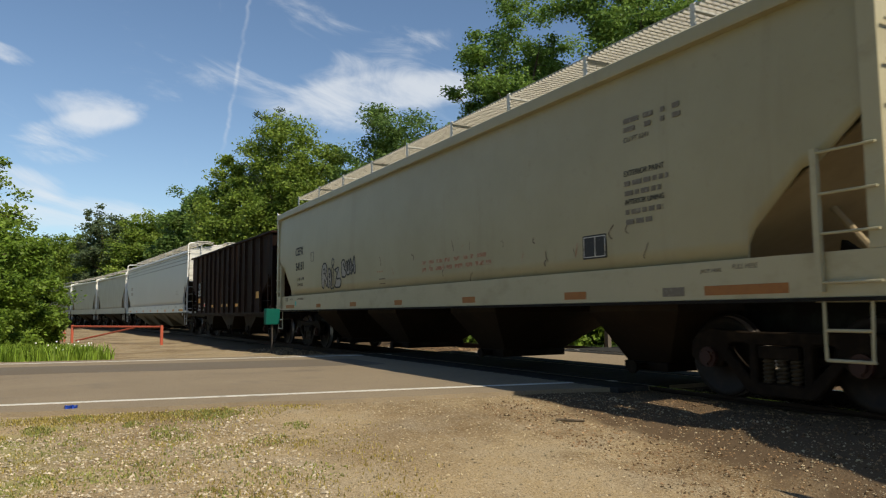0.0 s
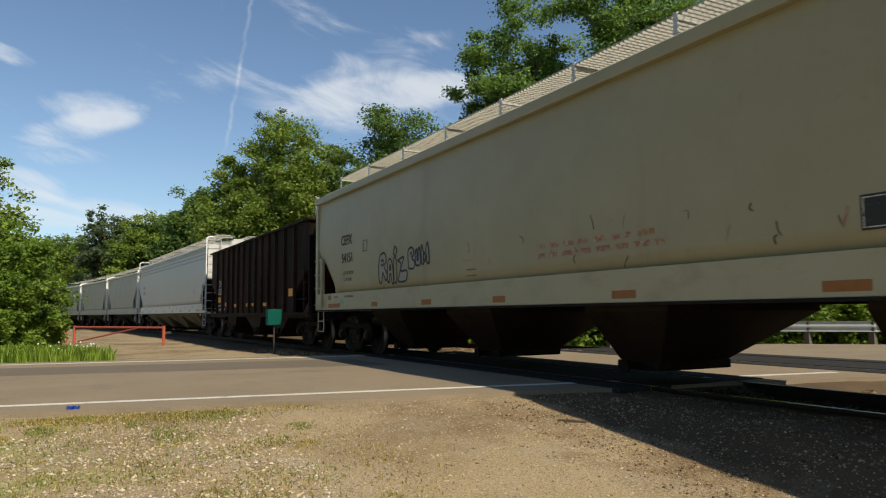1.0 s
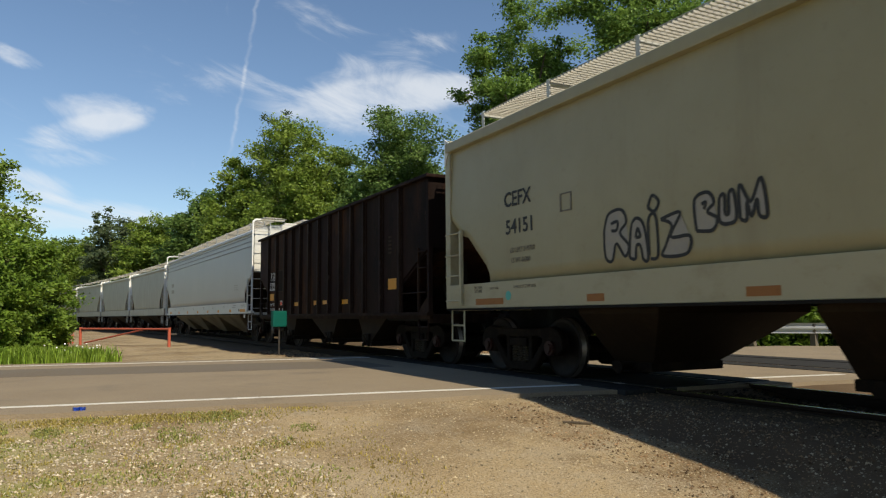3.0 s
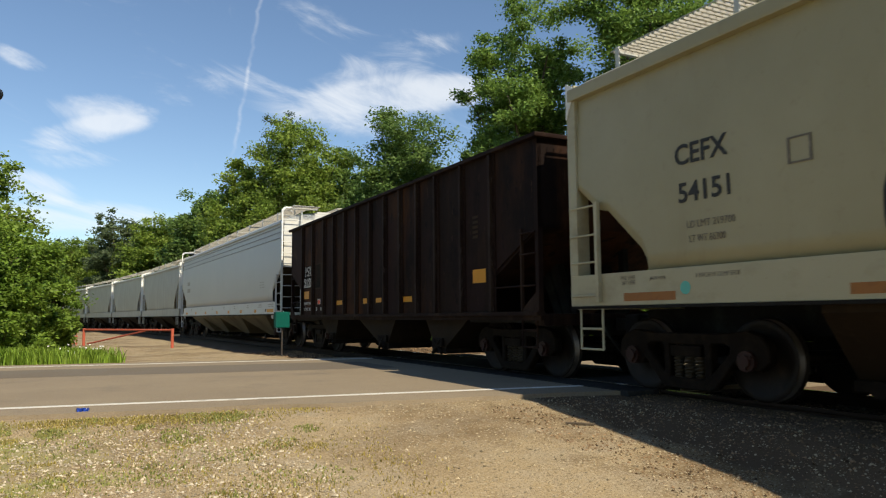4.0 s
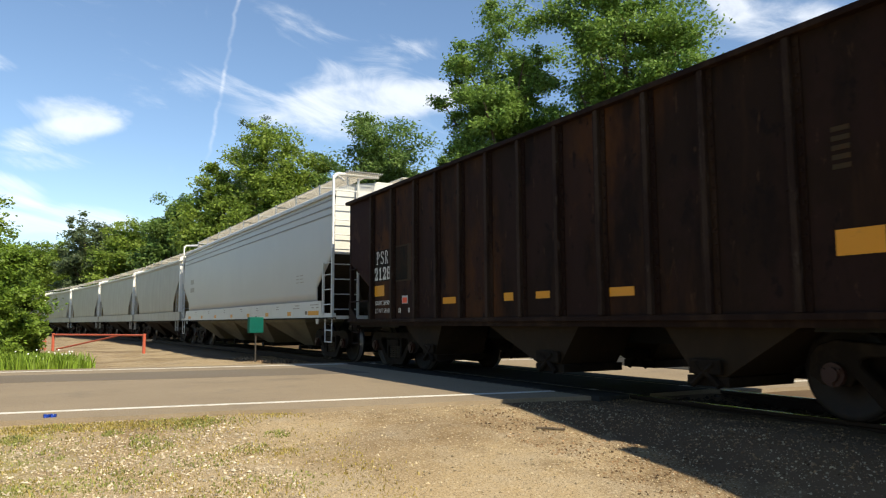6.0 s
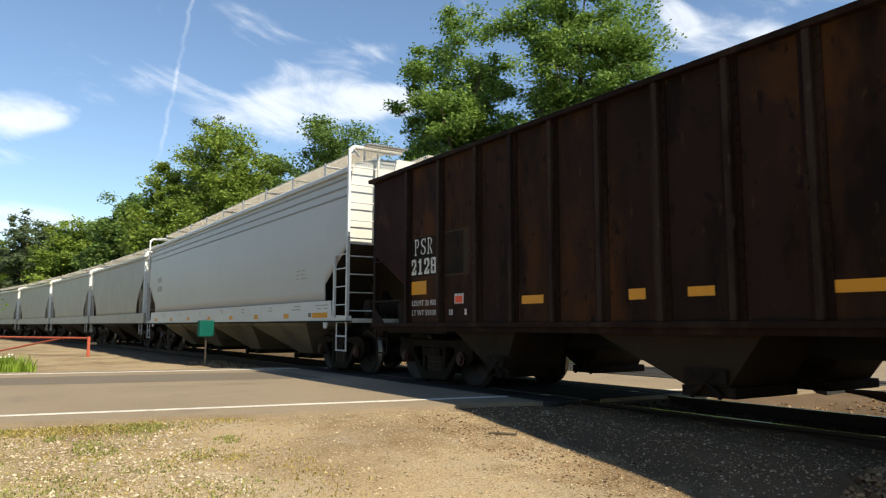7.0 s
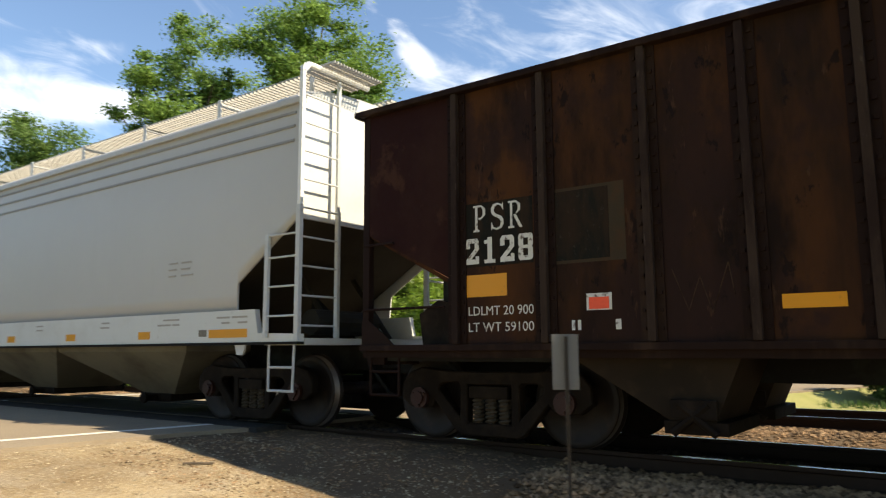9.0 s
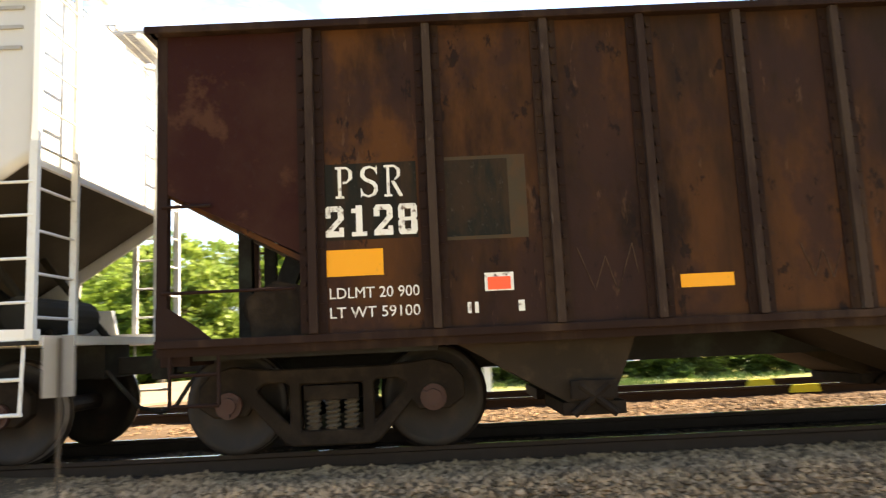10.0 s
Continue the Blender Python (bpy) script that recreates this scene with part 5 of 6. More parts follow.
def mark_grey(car):
    """Sill reflectors and stencils of the pale grey car; its near end is at -y."""
    h = 9.4
    for d, w in ((0.95, 0.78), (3.1, 0.3), (5.2, 0.3), (7.3, 0.3), (9.5, 0.3), (12.0, 0.3), (14.4, 0.3), (16.8, 0.5)):
        plate(-h + d, -h + d + w, 1.15, 1.26, -1.60, "yellow", car)
    plate(-h + 1.78, -h + 1.95, 1.17, 1.26, -1.60, "ink_pale", car, "stencil_plate")
    rnd = random.Random(8)
    for d in (0.95, 1.3, 2.4, 2.6, 4.2, 6.3, 8.2, 10.6, 13.2, 15.6):
        for j in range(2):
            plate(-h + d, -h + d + rnd.uniform(0.15, 0.32), 1.33 + j * 0.07, 1.355 + j * 0.07, -1.60, "fill", car, "stencil_bar")
    for j in range(3):
        for a, b in ((0, 0.22), (0.3, 0.6)):
            plate(-h + 2.75 - a, -h + 2.75 - b + rnd.uniform(0, 0.1), 2.02 + j * 0.09, 2.045 + j * 0.09, side_x(2.1, 4.0), "fill", car, "stencil_bar")
    plate(h - 1.7, h - 2.4, 2.65, 2.85, side_x(2.7, 4.0), "fill", car, "stencil_bar")
    plate(h - 1.7, h - 2.5, 2.3, 2.5, side_x(2.4, 4.0), "fill", car, "stencil_bar")


M["fill"] = material("grey_spray_paint", (0.33, 0.31, 0.28), 0.6, spots=((6, 0.45, 0.7, (0.40, 0.36, 0.27), 0.7),))
M["lime"] = material("lime_yellow_paint", (0.50, 0.48, 0.03), 0.5, spots=((12, 0.5, 0.75, (0.3, 0.27, 0.04), 0.5),))
M["scuff"] = material("dark_scuff", (0.13, 0.10, 0.07), 0.7, spots=((20, 0.5, 0.7, (0.4, 0.35, 0.25), 0.7),))
M["scuff_red"] = material("faded_red_scuff", (0.36, 0.19, 0.12), 0.7, spots=((14, 0.45, 0.65, (0.52, 0.46, 0.34), 0.9),))

CARS = []


def build_train():
    a = build_covered(18.95, "cream", "cream covered hopper car with grime, graffiti and orange reflectors", "covered hopper cars")
    mark_cream(a)
    b = build_open_hopper("rusty brown open hopper car with ribbed sides and white lettering")
    lead = build_unseen_lead("unseen car ahead of the cream hopper car, tank-shaped for its shadow")
    c = build_covered(18.8, "grey", "pale grey covered hopper car with ladder cages and white sill", "covered hopper cars")
    mark_grey(c)
    d = build_covered(12.2, "tan", "short tan-grey covered hopper car with white roof rim", "short covered hopper cars")
    far = [d] + [copy_thing(d, pose(0, 0, 0)) for _ in range(4)]
    CARS.extend([(lead, -4.15, 5.3), (a, 12.93, 7.97), (b, 29.95, 5.3), (c, 47.0, 7.9)])
    CARS.extend((ob, 63.1 + 12.65 * i, 4.6) for i, ob in enumerate(far))


build_train()


# ---- plants ----
def leaf_cloud(centres, radii, count, size, seed, flat=0.62):
    """Small leaf quads in clumps; each pair shares a clump's centre."""
    rng = np.random.default_rng(seed)
    pick = rng.integers(0, len(centres), count)
    d = np.clip(rng.normal(size=(count, 3)), -2.1, 2.1) * np.array((0.6, 0.6, 0.6 * flat))
    c = np.array(centres)[pick] + d * np.array(radii)[pick][:, None]
    u = rng.normal(size=(count, 3)) * np.array((1, 1, 0.6))
    u /= np.linalg.norm(u, axis=1)[:, None]
    w = np.cross(u, rng.normal(size=(count, 3)) * 0.8 + np.array((0, -0.5, 1.0)))
    w /= np.linalg.norm(w, axis=1)[:, None]
    s = size * rng.uniform(0.6, 1.3, count)[:, None]
    a, b = u * s, w * s * 0.55
    verts = np.stack((c - a, c - b, c + a, c + b), axis=1).reshape(-1, 3)
    mesh = bpy.data.meshes.new("crown")
    mesh.vertices.add(count * 4)
    mesh.vertices.foreach_set("co", verts.ravel())
    mesh.loops.add(count * 4)
    mesh.loops.foreach_set("vertex_index", np.arange(count * 4))
    mesh.polygons.add(count)
    mesh.polygons.foreach_set("loop_start", np.arange(0, count * 4, 4))
    mesh.update(calc_edges=True)
    return mesh


def build_tree(name, label, x, y, height, spread, leaf, count, seed, size=0.2, clear=0.25, clumps=46, clump=1.0, lean=0.0, z=-0.2, forked=False):
    """A tapered trunk, limbs that fork, and leaf clumps round their ends."""
    rnd = random.Random(seed)
    tree = thing(name, label, "tree", m=pose(x, y, z))
    bm = bmesh.new()
    base, top = Vector((0, 0, -0.1)), Vector((lean, 0, height * 0.62))
    r0 = 0.016 * height + 0.05
    last = base
    for i in range(1, 6):
        p = base.lerp(top, i / 5) + Vector((rnd.uniform(-0.12, 0.12), rnd.uniform(-0.12, 0.12), 0)) * (i < 5)
        add_bar(bm, last, p, r0 * (1 - 0.14 * (i - 1)), 9, r0 * (1 - 0.14 * i))
        last = p
    centres, radii = [], []
    limbs = 17 if height > 7 else 11
    for i in range(limbs):
        t = clear + (1 - clear) * i / limbs
        a = base.lerp(top, min(1, t + 0.05))
        ang = i * 2.4 + rnd.uniform(-0.5, 0.5)
        f = math.sin(math.pi * (0.25 + 0.62 * i / limbs)) ** 0.8
        reach = spread * rnd.uniform(0.6, 1.05) * f
        e = a + Vector((math.cos(ang) * reach, math.sin(ang) * reach, rnd.uniform(0.10, 0.34) * height * (0.45 + 0.55 * i / limbs)))
        e.z = min(e.z, height * 0.97)
        mid = a.lerp(e, 0.5) + Vector((rnd.uniform(-0.2, 0.2), rnd.uniform(-0.2, 0.2), -0.04 * height))
        add_bar(bm, a, mid, r0 * 0.38, 6, r0 * 0.22)
        add_bar(bm, mid, e, r0 * 0.22, 6, r0 * 0.06)
        for j in range(8):
            g = mid.lerp(e, rnd.uniform(-0.2, 1.0))
            t2 = g + Vector((rnd.uniform(-1, 1), rnd.uniform(-1, 1), rnd.uniform(-0.45, 0.75))) * spread * 0.36
            t2.z = min(t2.z, height)
            add_bar(bm, g, t2, r0 * 0.09, 4, r0 * 0.02)
            centres.append(t2)
            radii.append(clump * spread * rnd.uniform(0.09, 0.22))
            centres.append(g.lerp(t2, 0.55))
            radii.append(clump * spread * rnd.uniform(0.07, 0.15))
    for i in range(clumps):
        a, zz = rnd.uniform(0, 6.283), rnd.uniform(clear + 0.08, 0.96)
        rr = spread * math.sin(math.pi * (zz * 0.85 + 0.05)) * rnd.uniform(0.3, 1.0)
        centres.append(Vector((math.cos(a) * rr + lean * zz, math.sin(a) * rr, zz * height)))
        radii.append(clump * spread * rnd.uniform(0.08, 0.2))
    part("trunk", bm, "bark", tree)
    mesh = leaf_cloud([tuple(c) for c in centres], radii, count, size, seed)
    mesh.materials.append(M[leaf])
    crown = new("crown", mesh)
    crown.parent = tree
    return tree


def polar(az, dist):
    return math.sin(radians(az)) * dist, math.cos(radians(az)) * dist


def build_woods():
    x, y = polar(34.2, 33)
    locust = build_tree("locust_tree", "tall locust tree with feathery open green crown", x, y, 17.2, 3.1, "leaf_locust", 90000, 21, 0.085, 0.46, 50, 1.05)
    x, y = polar(44.2, 31)
    build_tree("locust_tree", "tall sunlit locust tree with bare inner branches", x, y, 18.3, 3.9, "leaf_locust", 110000, 22, 0.085, 0.42, 50, 1.0)
    x, y = polar(24.6, 42)
    build_tree("locust_tree", "spreading dark green locust tree behind the train", x, y, 13.9, 3.9, "leaf_dark", 75000, 23, 0.10, 0.30, 80, 1.15)
    x, y = polar(30.3, 46)
    build_tree("locust_tree", "small dark green locust tree behind the train", x, y, 12.6, 2.3, "leaf_dark", 30000, 31, 0.10, 0.30, 50, 1.1)
    x, y = polar(15.8, 44)
    build_tree("maple_tree", "bright green broadleaf tree with pointed crown", x, y, 13.4, 3.5, "leaf_bright", 90000, 24, 0.10, 0.1, 110, 1.25)
    x, y = polar(14.6, 52)
    build_tree("cottonwood_tree", "thin-crowned grey-green cottonwood tree behind others", x, y, 16.8, 2.5, "leaf_grey", 26000, 25, 0.09, 0.3, 40, 1.0)
    x, y = polar(19.3, 50)
    build_tree("maple_tree", "dark green tree between taller trees", x, y, 13.9, 2.7, "leaf_dark", 46000, 26, 0.11, 0.2, 70, 1.2)
    x, y = polar(11.6, 46)
    build_tree("maple_tree", "bright green broadleaf tree by the line", x, y, 11.2, 2.6, "leaf_bright", 48000, 27, 0.105, 0.05, 80, 1.2)
    x, y = polar(8.4, 66)
    dark = build_tree("oak_tree", "dark green rounded tree along the railway", x, y, 13.0, 3.0, "leaf_dark", 46000, 28, 0.15, 0.08, 90, 1.3)
    x, y = polar(5.3, 82)
    mid = build_tree("oak_tree", "sunlit green tree along the railway", x, y, 12.2, 3.8, "leaf_bright", 42000, 29, 0.16, 0.08, 80, 1.25)
    x, y = polar(2.9, 86)
    thin = build_tree("willow_tree", "pale grey-green tree with loose crown", x, y, 13.8, 3.3, "leaf_grey", 26000, 30, 0.15, 0.2, 60, 1.05)
    for az, dist, ob, turn in ((6.9, 92, dark, 140), (4.2, 95, mid, 60), (10.2, 88, mid, 15), (11.6, 84, dark, 95), (13.4, 78, mid, 222), (0.6, 105, mid, 200), (-1.5, 115, dark, 30), (-0.6, 122, thin, 90), (-3.2, 110, mid, 300),
                               (3.6, 110, dark, 250), (15.3, 62, dark, 20), (-5.5, 100, dark, 75), (1.5, 130, dark, 10), (-2.4, 135, mid, 130),
                               (18.5, 66, mid, 110), (22, 68, dark, 310), (29, 62, mid, 35), (33, 60, dark, 170)):
        x, y = polar(az, dist)
        copy_thing(ob, pose(x, y, -0.4, 0, 0, turn))
    # unseen tall trees added behind the camera, across from the track, blocking sky light
    for x, y, turn in ((-10.5, -17, 40), (-9.5, -10.5, 100), (-11.5, -4.5, 170), (-9.0, 0.5, 250), (-14.5, -13, 310), (-15.5, -1, 80), (-12.5, 5.5, 20)):
        copy_thing(locust, pose(x, y, -0.7, 0, 0, turn))
    # tree and shrubs beside the road on the camera's side of the line
    x, y = polar(-6.0, 36)
    build_tree("maple_tree", "green broadleaf tree behind roadside shrubs", x, y, 8.6, 2.9, "leaf_bright", 26000, 41, 0.10, 0.1, 70, 1.0)
    for az, dist, hgt, sp, seed in ((-3.6, 24.5, 4.1, 1.7, 42), (-7.0, 23.5, 4.6, 2.2, 43), (-1.3, 26.8, 2.8, 0.9, 44), (-4.8, 22.6, 2.6, 1.2, 45)):
        x, y = polar(az, dist)
        build_tree("shrub", "dense bright green roadside shrub", x, y, hgt, sp, "leaf_bush", 26000, seed, 0.06, 0.02, 90, 1.0)
    # shrubs and low trees beyond the siding
    s1 = build_tree("shrub", "sunlit green shrub beyond the siding", 27, -5, 4.6, 2.6, "leaf_bush", 16000, 51, 0.11, 0.03, 66, 1.0)
    s2 = build_tree("young_tree", "young yellow-green tree beyond the siding", 33, 14, 6.0, 2.6, "leaf_bright", 10000, 52, 0.17, 0.15, 56, 1.0)
    rnd = random.Random(9)
    for i in range(16):
        x, y = 27 + rnd.uniform(-1.5, 5), -20 + i * 3.0
        if in_road(x, y) > 0 or in_road(x - 2.5, y) > 0:
            x += 14
        copy_thing(s1 if i % 2 else s2, pose(x, y, -0.5, 0, 0, rnd.uniform(0, 360)))
    for x, y in ((24.5, 17.5), (22.5, 20.0), (20.0, 21.5), (26.5, 14.5), (17.0, 21.5), (14.5, 22.5), (30, 11.5), (22.8, 16.3)):
        copy_thing(s1, pose(x, y, -1.2, 0, 0, rnd.uniform(0, 360)))

    # tall young trees that close the view between the cars, and a hedge behind the white guardrail, its shade put in by
    # dark leaves
    x, y = polar(41, 37)
    s3 = build_tree("young_tree", "tall sunlit yellow-green young tree beyond the siding", x, y, 9.2, 3.4, "leaf_bright", 22000, 53, 0.15, 0.04, 80, 1.0)
    for az, dist, turn in ((36, 40, 70), (46, 39, 150), (51, 37, 260), (56, 44, 20), (61, 46, 110), (66, 48, 200), (70, 46, 30), (74, 50, 290), (78, 47, 140), (82, 52, 215), (87, 48, 10)):
        x, y = polar(az, dist)
        copy_thing(s3, pose(x, y, -0.5, 0, 0, turn))
    # trees added with crowns hidden behind the train, to shade the road bend
    for x, y, turn in ((27, -7, 15), (29, -13, 120), (25.5, -12, 230), (32, -3, 300)):
        copy_thing(dark, pose(x, y, -0.5, 0, 0, turn))
    s4 = build_tree("shrub", "low green hedge shrub behind the white guardrail, dark leaves for its shade", 20.2, 1.0, 1.7, 1.1, "leaf_dark", 7000, 54, 0.07, 0.02, 40, 1.0)
    for i in range(9):
        copy_thing(s4, pose(20.0 + rnd.uniform(-0.2, 0.5), -0.6 - 1.5 * i, -0.35, 0, 0, rnd.uniform(0, 360)))


build_woods()


def build_blades(name, label, spots, count, height, mat, seed, width=0.012):
    """Grass blades in tufts, as one object; spots: (x, y, radius)."""
    rng = random.Random(seed)
    verts, faces = [], []
    for i in range(count):
        x0, y0, r = rng.choice(spots)
        a, rr = rng.uniform(0, 6.283), r * math.sqrt(rng.random())
        x, y = x0 + rr * math.cos(a), y0 + rr * math.sin(a)
        z = ground_z(x, y) - 0.01
        h = height * rng.uniform(0.45, 1.2)
        b, lean = rng.uniform(0, 6.283), rng.uniform(0.1, 0.6) * h
        cx, cy = math.cos(b), math.sin(b)
        n = len(verts)
        w = width * rng.uniform(0.7, 1.4)
        verts += [(x - cy * w, y + cx * w, z), (x + cy * w, y - cx * w, z), (x + cx * lean * 0.4 + cy * w * 0.7, y + cy * lean * 0.4 - cx * w * 0.7, z + h * 0.6),
                  (x + cx * lean * 0.4 - cy * w * 0.7, y + cy * lean * 0.4 + cx * w * 0.7, z + h * 0.6), (x + cx * lean, y + cy * lean, z + h)]
        faces += [(n, n + 1, n + 2, n + 3), (n + 3, n + 2, n + 4)]
    mesh = bpy.data.meshes.new(name)
    mesh.from_pydata(verts, [], faces)
    mesh.materials.append(M[mat])
    tagged(new(name, mesh), label, "grass", kind="stuff")


def build_grass():
    rng = random.Random(17)
    verge = [(rng.uniform(-9, 0.6), 0, 0.5) for _ in range(90)]
    verge = [(x, road_near(x) + 9.0 + rng.uniform(0, 2.6), 0.6) for x, _, _ in verge]
    build_blades("tall_grass", "tall bright green grass on the road verge", verge, 11000, 0.36, "grass", 1, 0.016)
    near = [(rng.uniform(-3.2, 2.2), rng.uniform(3.3, 8.1), rng.uniform(0.10, 0.42)) for _ in range(120)]
    build_blades("weeds", "low green weeds in the gravel", near, 17000, 0.036, "weed", 2, 0.008)
    dry = [(rng.uniform(-2.8, 2.6), rng.uniform(3.3, 8.3), rng.uniform(0.08, 0.5)) for _ in range(190)]
    dry += [(-0.2 + 0.1 * i, 8.2 - 0.02 * i, 0.24) for i in range(18)] * 2
    build_blades("dry_grass", "short dry yellow grass in the gravel", dry, 19000, 0.034, "grass_dry", 3, 0.006)
    far = [(rng.uniform(16.5, 26), rng.uniform(-18, 22), 0.7) for _ in range(260)]
    far = [q for q in far if in_road(q[0], q[1]) < 0.01 and in_road(q[0] - 1, q[1] + 1) < 0.01]
    build_blades("far_grass", "green grass beyond the siding, coloured darker for shade", far, 12000, 0.16, "grass_far", 4, 0.014)
    rnd = random.Random(6)
    bm = bmesh.new()
    for i in range(16):
        x = rnd.uniform(-0.6, 1.0)
        y = road_near(x) + 9.0 + rnd.uniform(0, 1.5)
        z = ground_z(x, y) + rnd.uniform(0.2, 0.45)
        bmesh.ops.create_icosphere(bm, subdivisions=1, radius=0.022, matrix=Matrix.Translation((x, y, z)))
    tagged(part("wild_flowers", bm, "flower"), "small white wild flowers in verge grass", "flowers", kind="stuff")


build_grass()


# ---- loose stones ----
def build_stones(name, label, place, count, lo, hi, mat, seed):
    rng = random.Random(seed)
    verts, faces = [], []
    for i in range(count):
        x, y = place(rng)
        s = lo * (hi / lo) ** (rng.random() ** 2)
        z = ground_z(x, y) + s * 0.12
        a = rng.uniform(0, 6.283)
        n = len(verts)
        pts = [(1, 0, 0), (0.1, 0.9, 0.1), (-0.95, 0.1, -0.05), (-0.1, -0.85, 0.05), (0.1, 0.05, 0.7), (0, 0, -0.6)]
        for u, v, w in pts:
            u, v, w = (q * rng.uniform(0.7, 1.15) for q in (u + 0.0, v, w))
            verts.append((x + s * (u * math.cos(a) - v * math.sin(a)), y + s * (u * math.sin(a) + v * math.cos(a)), z + s * w))
        for j in range(4):
            k = (j + 1) % 4
            faces += [(n + j, n + k, n + 4), (n + k, n + j, n + 5)]
    mesh = bpy.data.meshes.new(name)
    mesh.from_pydata(verts, [], faces)
    mesh.materials.append(M[mat])
    tagged(new(name, mesh), label, "stones", kind="stuff")


def near_gravel(r):
    while True:
        x, y = r.uniform(-3, 6), 3.2 + 5.2 * r.random() ** 1.3
        if y < road_near(x) - 0.55 and (x < 1.8 or r.random() < 0.35):
            return x, y


def ballast_place(r):
    while True:
        y = r.choice((r.uniform(-7, 3.5), r.uniform(-7, 24)))
        x = CX + r.choice((r.uniform(-2.6, -0.85), r.uniform(0.85, 4.0)))
        if in_road(x, y) < 0.3 and not (2.6 < y < 8.5 and x < 6.9):
            return x, y


build_stones("gravel", "loose pale gravel stones", near_gravel, 46000, 0.004, 0.020, "gravel_stone", 1)
build_stones("pale_stones", "scattered pale grey stones among weeds", lambda r: (r.uniform(-3.0, 1.9), 3.3 + 4.4 * r.random() ** 1.2), 9000, 0.008, 0.026, "pale_stone", 6)
build_stones("track_ballast", "crushed grey and brown ballast stones", ballast_place, 34000, 0.018, 0.05, "stone", 2)
# stones between the rails, coloured dark for the shade under the cars
build_stones("oily_ballast", "ballast stones between the rails, darkened for the shade under the train", lambda r: (CX + r.uniform(-0.66, 0.66), r.choice((r.uniform(-7, 6.8), r.uniform(17, 24)))), 9000, 0.018, 0.05, "stone_shaded", 5)
build_stones("near_ballast", "brown and grey ballast stones beside the near rail", lambda r: (r.uniform(5.3, 6.85), r.uniform(-6.5, 3.0)), 20000, 0.016, 0.055, "stone", 4)
build_stones("shoulder_gravel", "grey gravel beside the ballast", lambda r: (r.uniform(4.2, 6.8), r.uniform(-4.5, 7.2)), 22000, 0.005, 0.022, "stone", 3)


# ---- small fixed things ----
def build_gate():
    a, b = Vector((3.62, 30.4, 0)), Vector((0.55, 35.6, 0))
    z = -0.24
    gate = thing("road_gate", "weathered red steel barrier gate across the gravel lane", "gate")
    part("post", bar((a.x, a.y, z - 0.1), (a.x, a.y, z + 0.80), 0.06, 10), "gate_red", gate)
    part("post", bar((b.x, b.y, z - 0.1), (b.x, b.y, z + 0.80), 0.06, 10), "gate_red", gate)
    part("top_rail", bar((a.x, a.y, z + 0.74), (b.x, b.y, z + 0.74), 0.04, 8), "gate_red", gate)
    q = a.lerp(b, 0.28)
    r = a.lerp(b, 0.95)
    part("brace", bar((q.x, q.y, z + 0.71), (r.x, r.y, z + 0.12), 0.035, 8), "gate_red", gate)
    part("latch", box(a.x + 0.06, a.x + 0.28, a.y - 0.03, a.y + 0.03, z + 0.5, z + 0.58), "post", gate)
    rack = thing("metal_rack", "small rusty red metal rack beside the gate", "rack")
    for i in range(4):
        part("upright", bar((-0.25 + i * 0.17, 36.2, z), (-0.25 + i * 0.17, 36.2, z + 0.78), 0.022, 6), "gate_red", rack)
    for k in (0.12, 0.42, 0.74):
        part("crossbar", bar((-0.3, 36.2, z + k), (0.32, 36.2, z + k), 0.022, 6), "gate_red", rack)


def build_teal_marker():
    m = thing("trackside_marker", "teal plastic marker box on a thin dark post", "marker")
    x, y = 5.0, 19.0
    bm = box(-0.22, 0.22, -0.06, 0.06, 0.70, 1.12, bevel=0.03)
    bm.transform(pose(x, y, 0, 0, 0, 22))
    part("marker_box", bm, "teal", m, "teal plastic box")
    part("post", bar((x + 0.03, y + 0.07, ground_z(x, y) - 0.1), (x + 0.03, y + 0.07, 1.14), 0.022, 8), "post", m)


def build_sign():
    s = thing("trackside_sign", "small bare metal sign on a thin post, seen from behind", "sign")
    x, y = 5.42, 2.27
    turn = Matrix.Translation((x, y, 0)) @ pose(0, 0, 0, 0, 0, -61)
    plate_bm = box(-0.105, 0.105, -0.004, 0.004, 0.66, 1.10, bevel=0.002)
    plate_bm.transform(turn)
    part("sign_plate", plate_bm, "sign_grey", s, "bare aluminium plate")
    post_bm = bmesh.new()
    for u0, u1, v0, v1 in ((-0.006, 0.022, -0.016, -0.010), (0.018, 0.022, -0.034, -0.010), (-0.006, -0.002, -0.034, -0.010)):
        add_box(post_bm, u0, u1, v0, v1, ground_z(x, y) - 0.2, 1.08)
    post_bm.transform(turn)
    part("sign_post", post_bm, "post", s, "dark steel channel post")


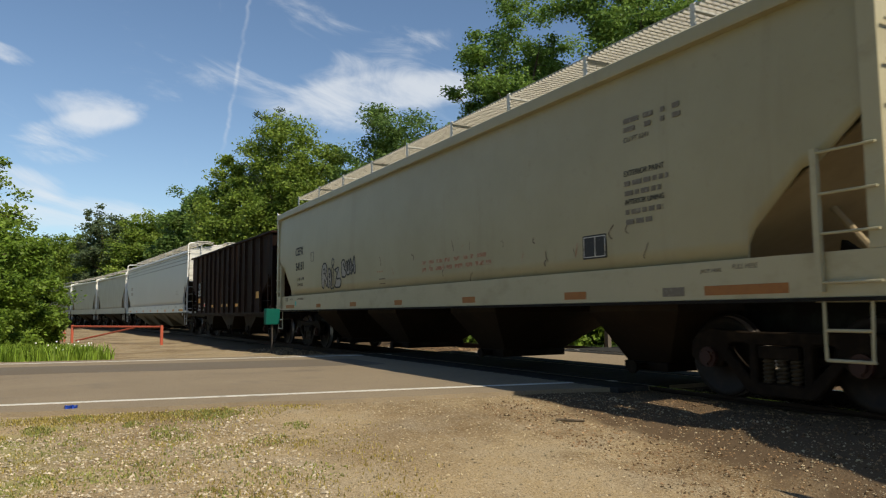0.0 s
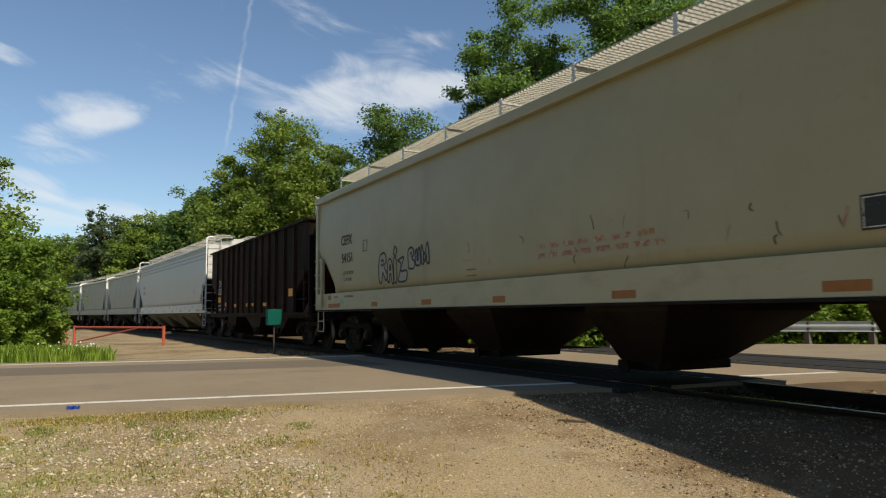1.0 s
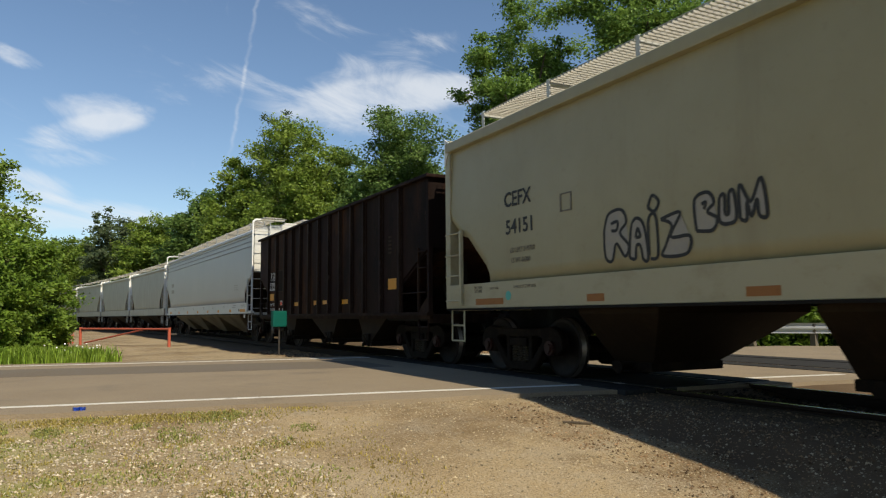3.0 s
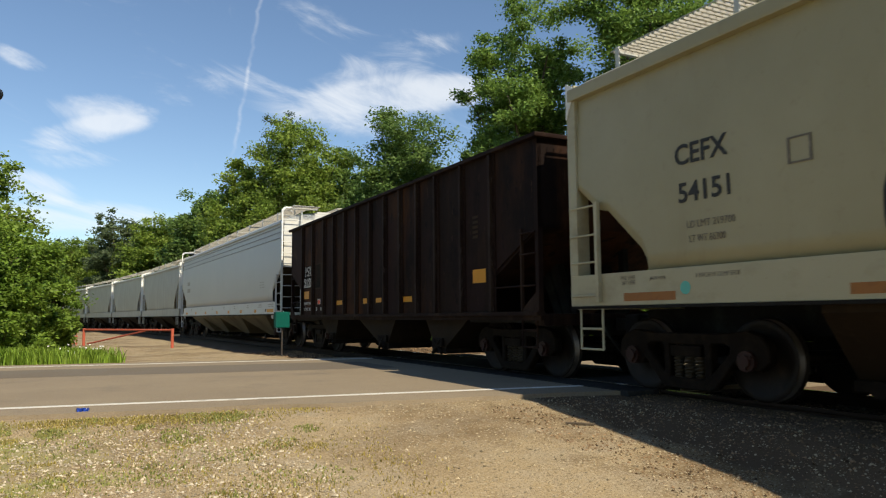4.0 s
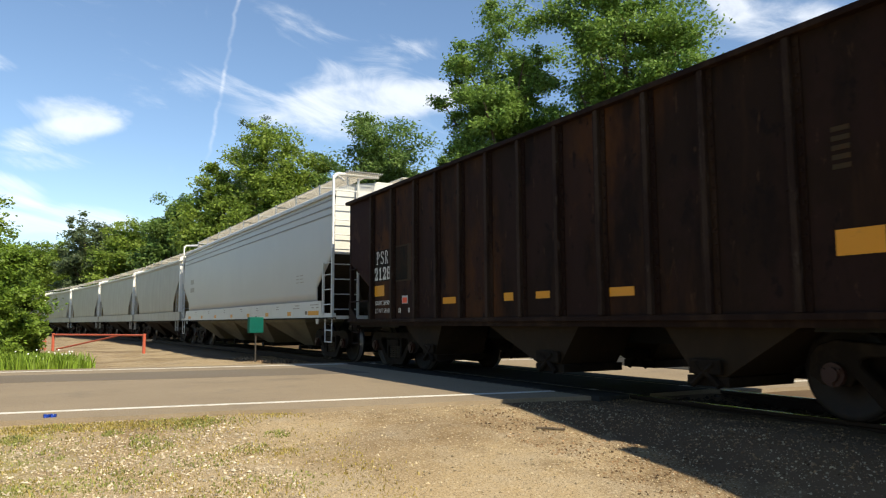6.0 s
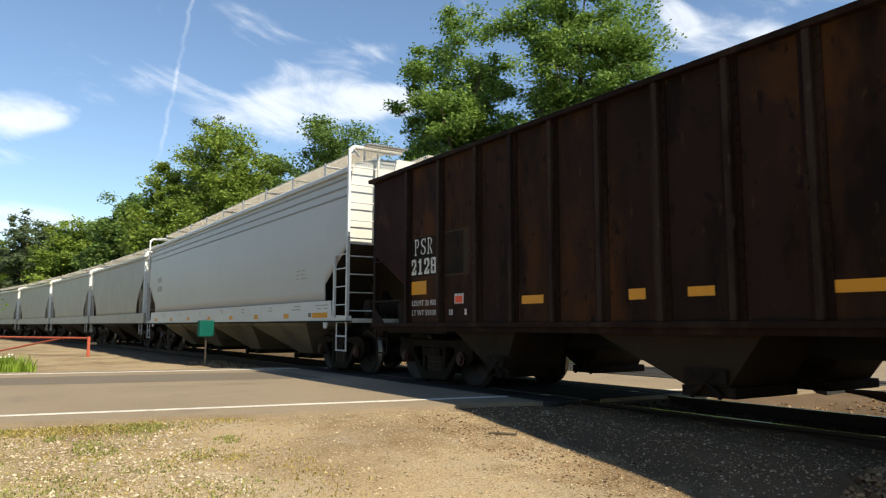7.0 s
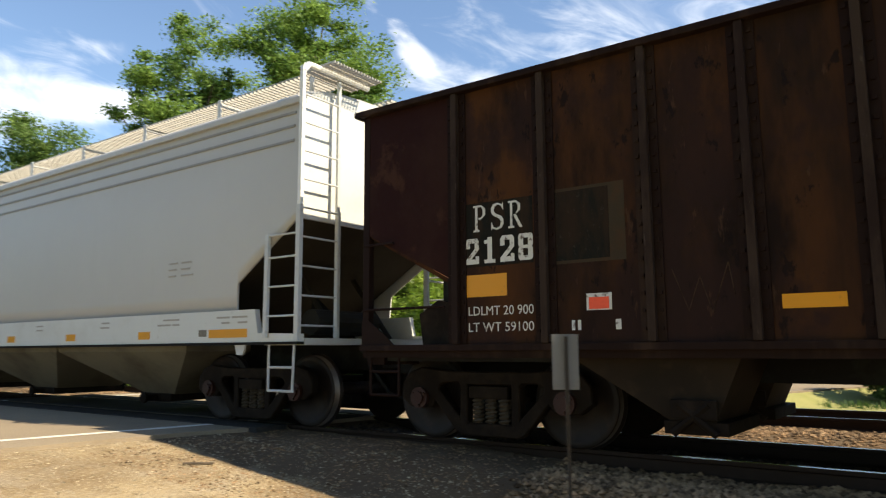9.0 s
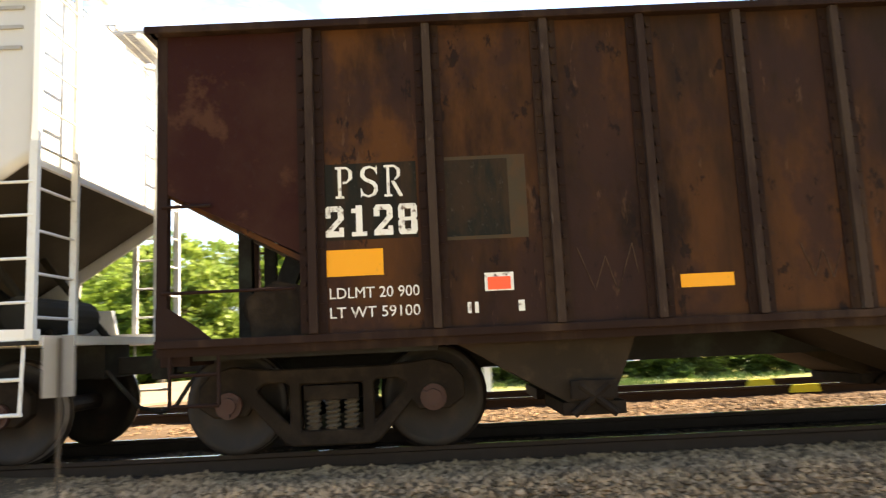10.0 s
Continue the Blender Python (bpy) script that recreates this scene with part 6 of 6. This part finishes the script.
def build_guardrail(label, pts, mat, z):
    g = thing("guardrail", label, "guardrail")
    prof = [(0, 0.42), (-0.05, 0.46), (-0.05, 0.51), (0, 0.56), (0, 0.60), (-0.05, 0.65), (-0.05, 0.70), (0, 0.74)]
    total = 0.0
    for (x0, y0), (x1, y1) in zip(pts, pts[1:]):
        d = Vector((x1 - x0, y1 - y0, 0))
        n = Vector((d.y, -d.x, 0)).normalized()
        bm = bmesh.new()
        rows = []
        for p in (Vector((x0, y0, z)), Vector((x1, y1, z))):
            rows.append([bm.verts.new(p - n * u * -1 + Vector((0, 0, w))) for u, w in prof] + [bm.verts.new(p - n * (u - 0.012) * -1 + Vector((0, 0, w))) for u, w in reversed(prof)])
        m = len(rows[0])
        for i in range(m):
            bm.faces.new((rows[0][i], rows[0][(i + 1) % m], rows[1][(i + 1) % m], rows[1][i]))
        bmesh.ops.recalc_face_normals(bm, faces=bm.faces)
        part("beam", bm, mat, g)
        k = max(1, round(d.length / 1.9))
        for i in range(k):
            p = Vector((x0, y0, z)) + d * (i / k) - n * 0.12
            part("post", box(p.x - 0.075, p.x + 0.075, p.y - 0.09, p.y + 0.09, z - 0.3, z + 0.72), "timber" if mat == "galv" else "guard_white", g)


def build_small():
    build_gate()
    build_teal_marker()
    build_sign()
    build_guardrail("galvanised steel guardrail on timber posts beyond the road", [(16.5, 19.0), (19.5, 15.9), (21.5, 13.0), (24.2, 10.2), (30, 6.8)], "galv", -0.1)
    build_guardrail("low white guardrail in the grass beyond the siding", [(17.4, -1.5), (17.4, -5.1)], "guard_white", -0.15)
    for x, y in ((11.82, -6.15), (13.3, -6.1)):
        c = thing("rail_chock", "yellow steel chock clamped on the siding rail", "chock")
        bm = bmesh.new()
        add_prism(bm, [(y - 0.24, -0.12), (y + 0.24, -0.12), (y + 0.2, 0.0), (y - 0.2, 0.0)], "x", x - 0.16, x - 0.05)
        part("wedge", bm, "lime", c)
    can = thing("drink_can", "crushed blue drink can on the road shoulder", "can")
    cx, cy = 0.15, road_near(0.15) - 0.55
    bm = bmesh.new()
    z = ground_z(cx, cy) + 0.05
    for i in range(4):
        add_bar(bm, (cx - 0.06 + i * 0.03, cy, z), (cx - 0.03 + i * 0.03, cy + 0.006 * (-1) ** i, z), 0.036 - 0.006 * (i % 2), 12, 0.034)
    part("can_body", bm, "can_blue", can)
    # stick on the gravel
    st = thing("stick", "dry broken stick lying on gravel", "stick")
    bm = bmesh.new()
    x, y = 4.65, 6.2
    for i in range(3):
        a = (x + i * 0.09, y - i * 0.05 + 0.01 * (i % 2), ground_z(x + i * 0.09, y - i * 0.05) + 0.02)
        b = (x + (i + 1) * 0.09, y - (i + 1) * 0.05 + 0.01 * ((i + 1) % 2), ground_z(x + (i + 1) * 0.09, y - (i + 1) * 0.05) + 0.02)
        add_bar(bm, a, b, 0.012, 6)
    part("twig", bm, "bark", st)
    # crossing signal: mast with a hooded lamp, whose hood tip comes into view
    sig = thing("crossing_signal", "crossing signal mast with black hooded lamp", "signal")
    sx, sy = -1.22, 8.05
    part("mast", bar((sx, sy, ground_z(sx, sy) - 0.1), (sx, sy, 4.2), 0.06, 12), "sign_grey", sig)
    part("arm", bar((sx, sy, 3.22), (sx + 0.36, sy, 3.22), 0.03, 8), "visor", sig)
    hood = bmesh.new()
    add_bar(hood, (sx + 0.36, sy - 0.02, 3.22), (sx + 0.36, sy + 0.06, 3.22), 0.15, 20)
    add_bar(hood, (sx + 0.36, sy + 0.06, 3.26), (sx + 0.47, sy + 0.32, 3.25), 0.09, 16, 0.07)
    part("lamp_hood", hood, "visor", sig, "black lamp hood")


build_small()


# ---- what moves ----
def car_pose(s, half):
    x1, y1, _ = on_track(s + half)
    x0, y0, _ = on_track(s - half)
    return pose((x0 + x1) / 2, (y0 + y1) / 2, 0, 0, 0, math.degrees(math.atan2(-(x1 - x0), y1 - y0)))


def motions():
    times = [i * 0.5 for i in range(21)]
    spins = [i * 4 / 30 for i in range(76)]
    for car, s0, half in CARS:
        walk(car, [(t, car_pose(s0 - rolled(t), half)) for t in times])
        for ws in [o for o in car.children_recursive if o.name.startswith("wheelset")]:
            place = ws.location.copy()
            walk(ws, [(t, pose(*place, math.degrees(rolled(t) / WHEEL_R), 0, 0)) for t in spins])


motions()
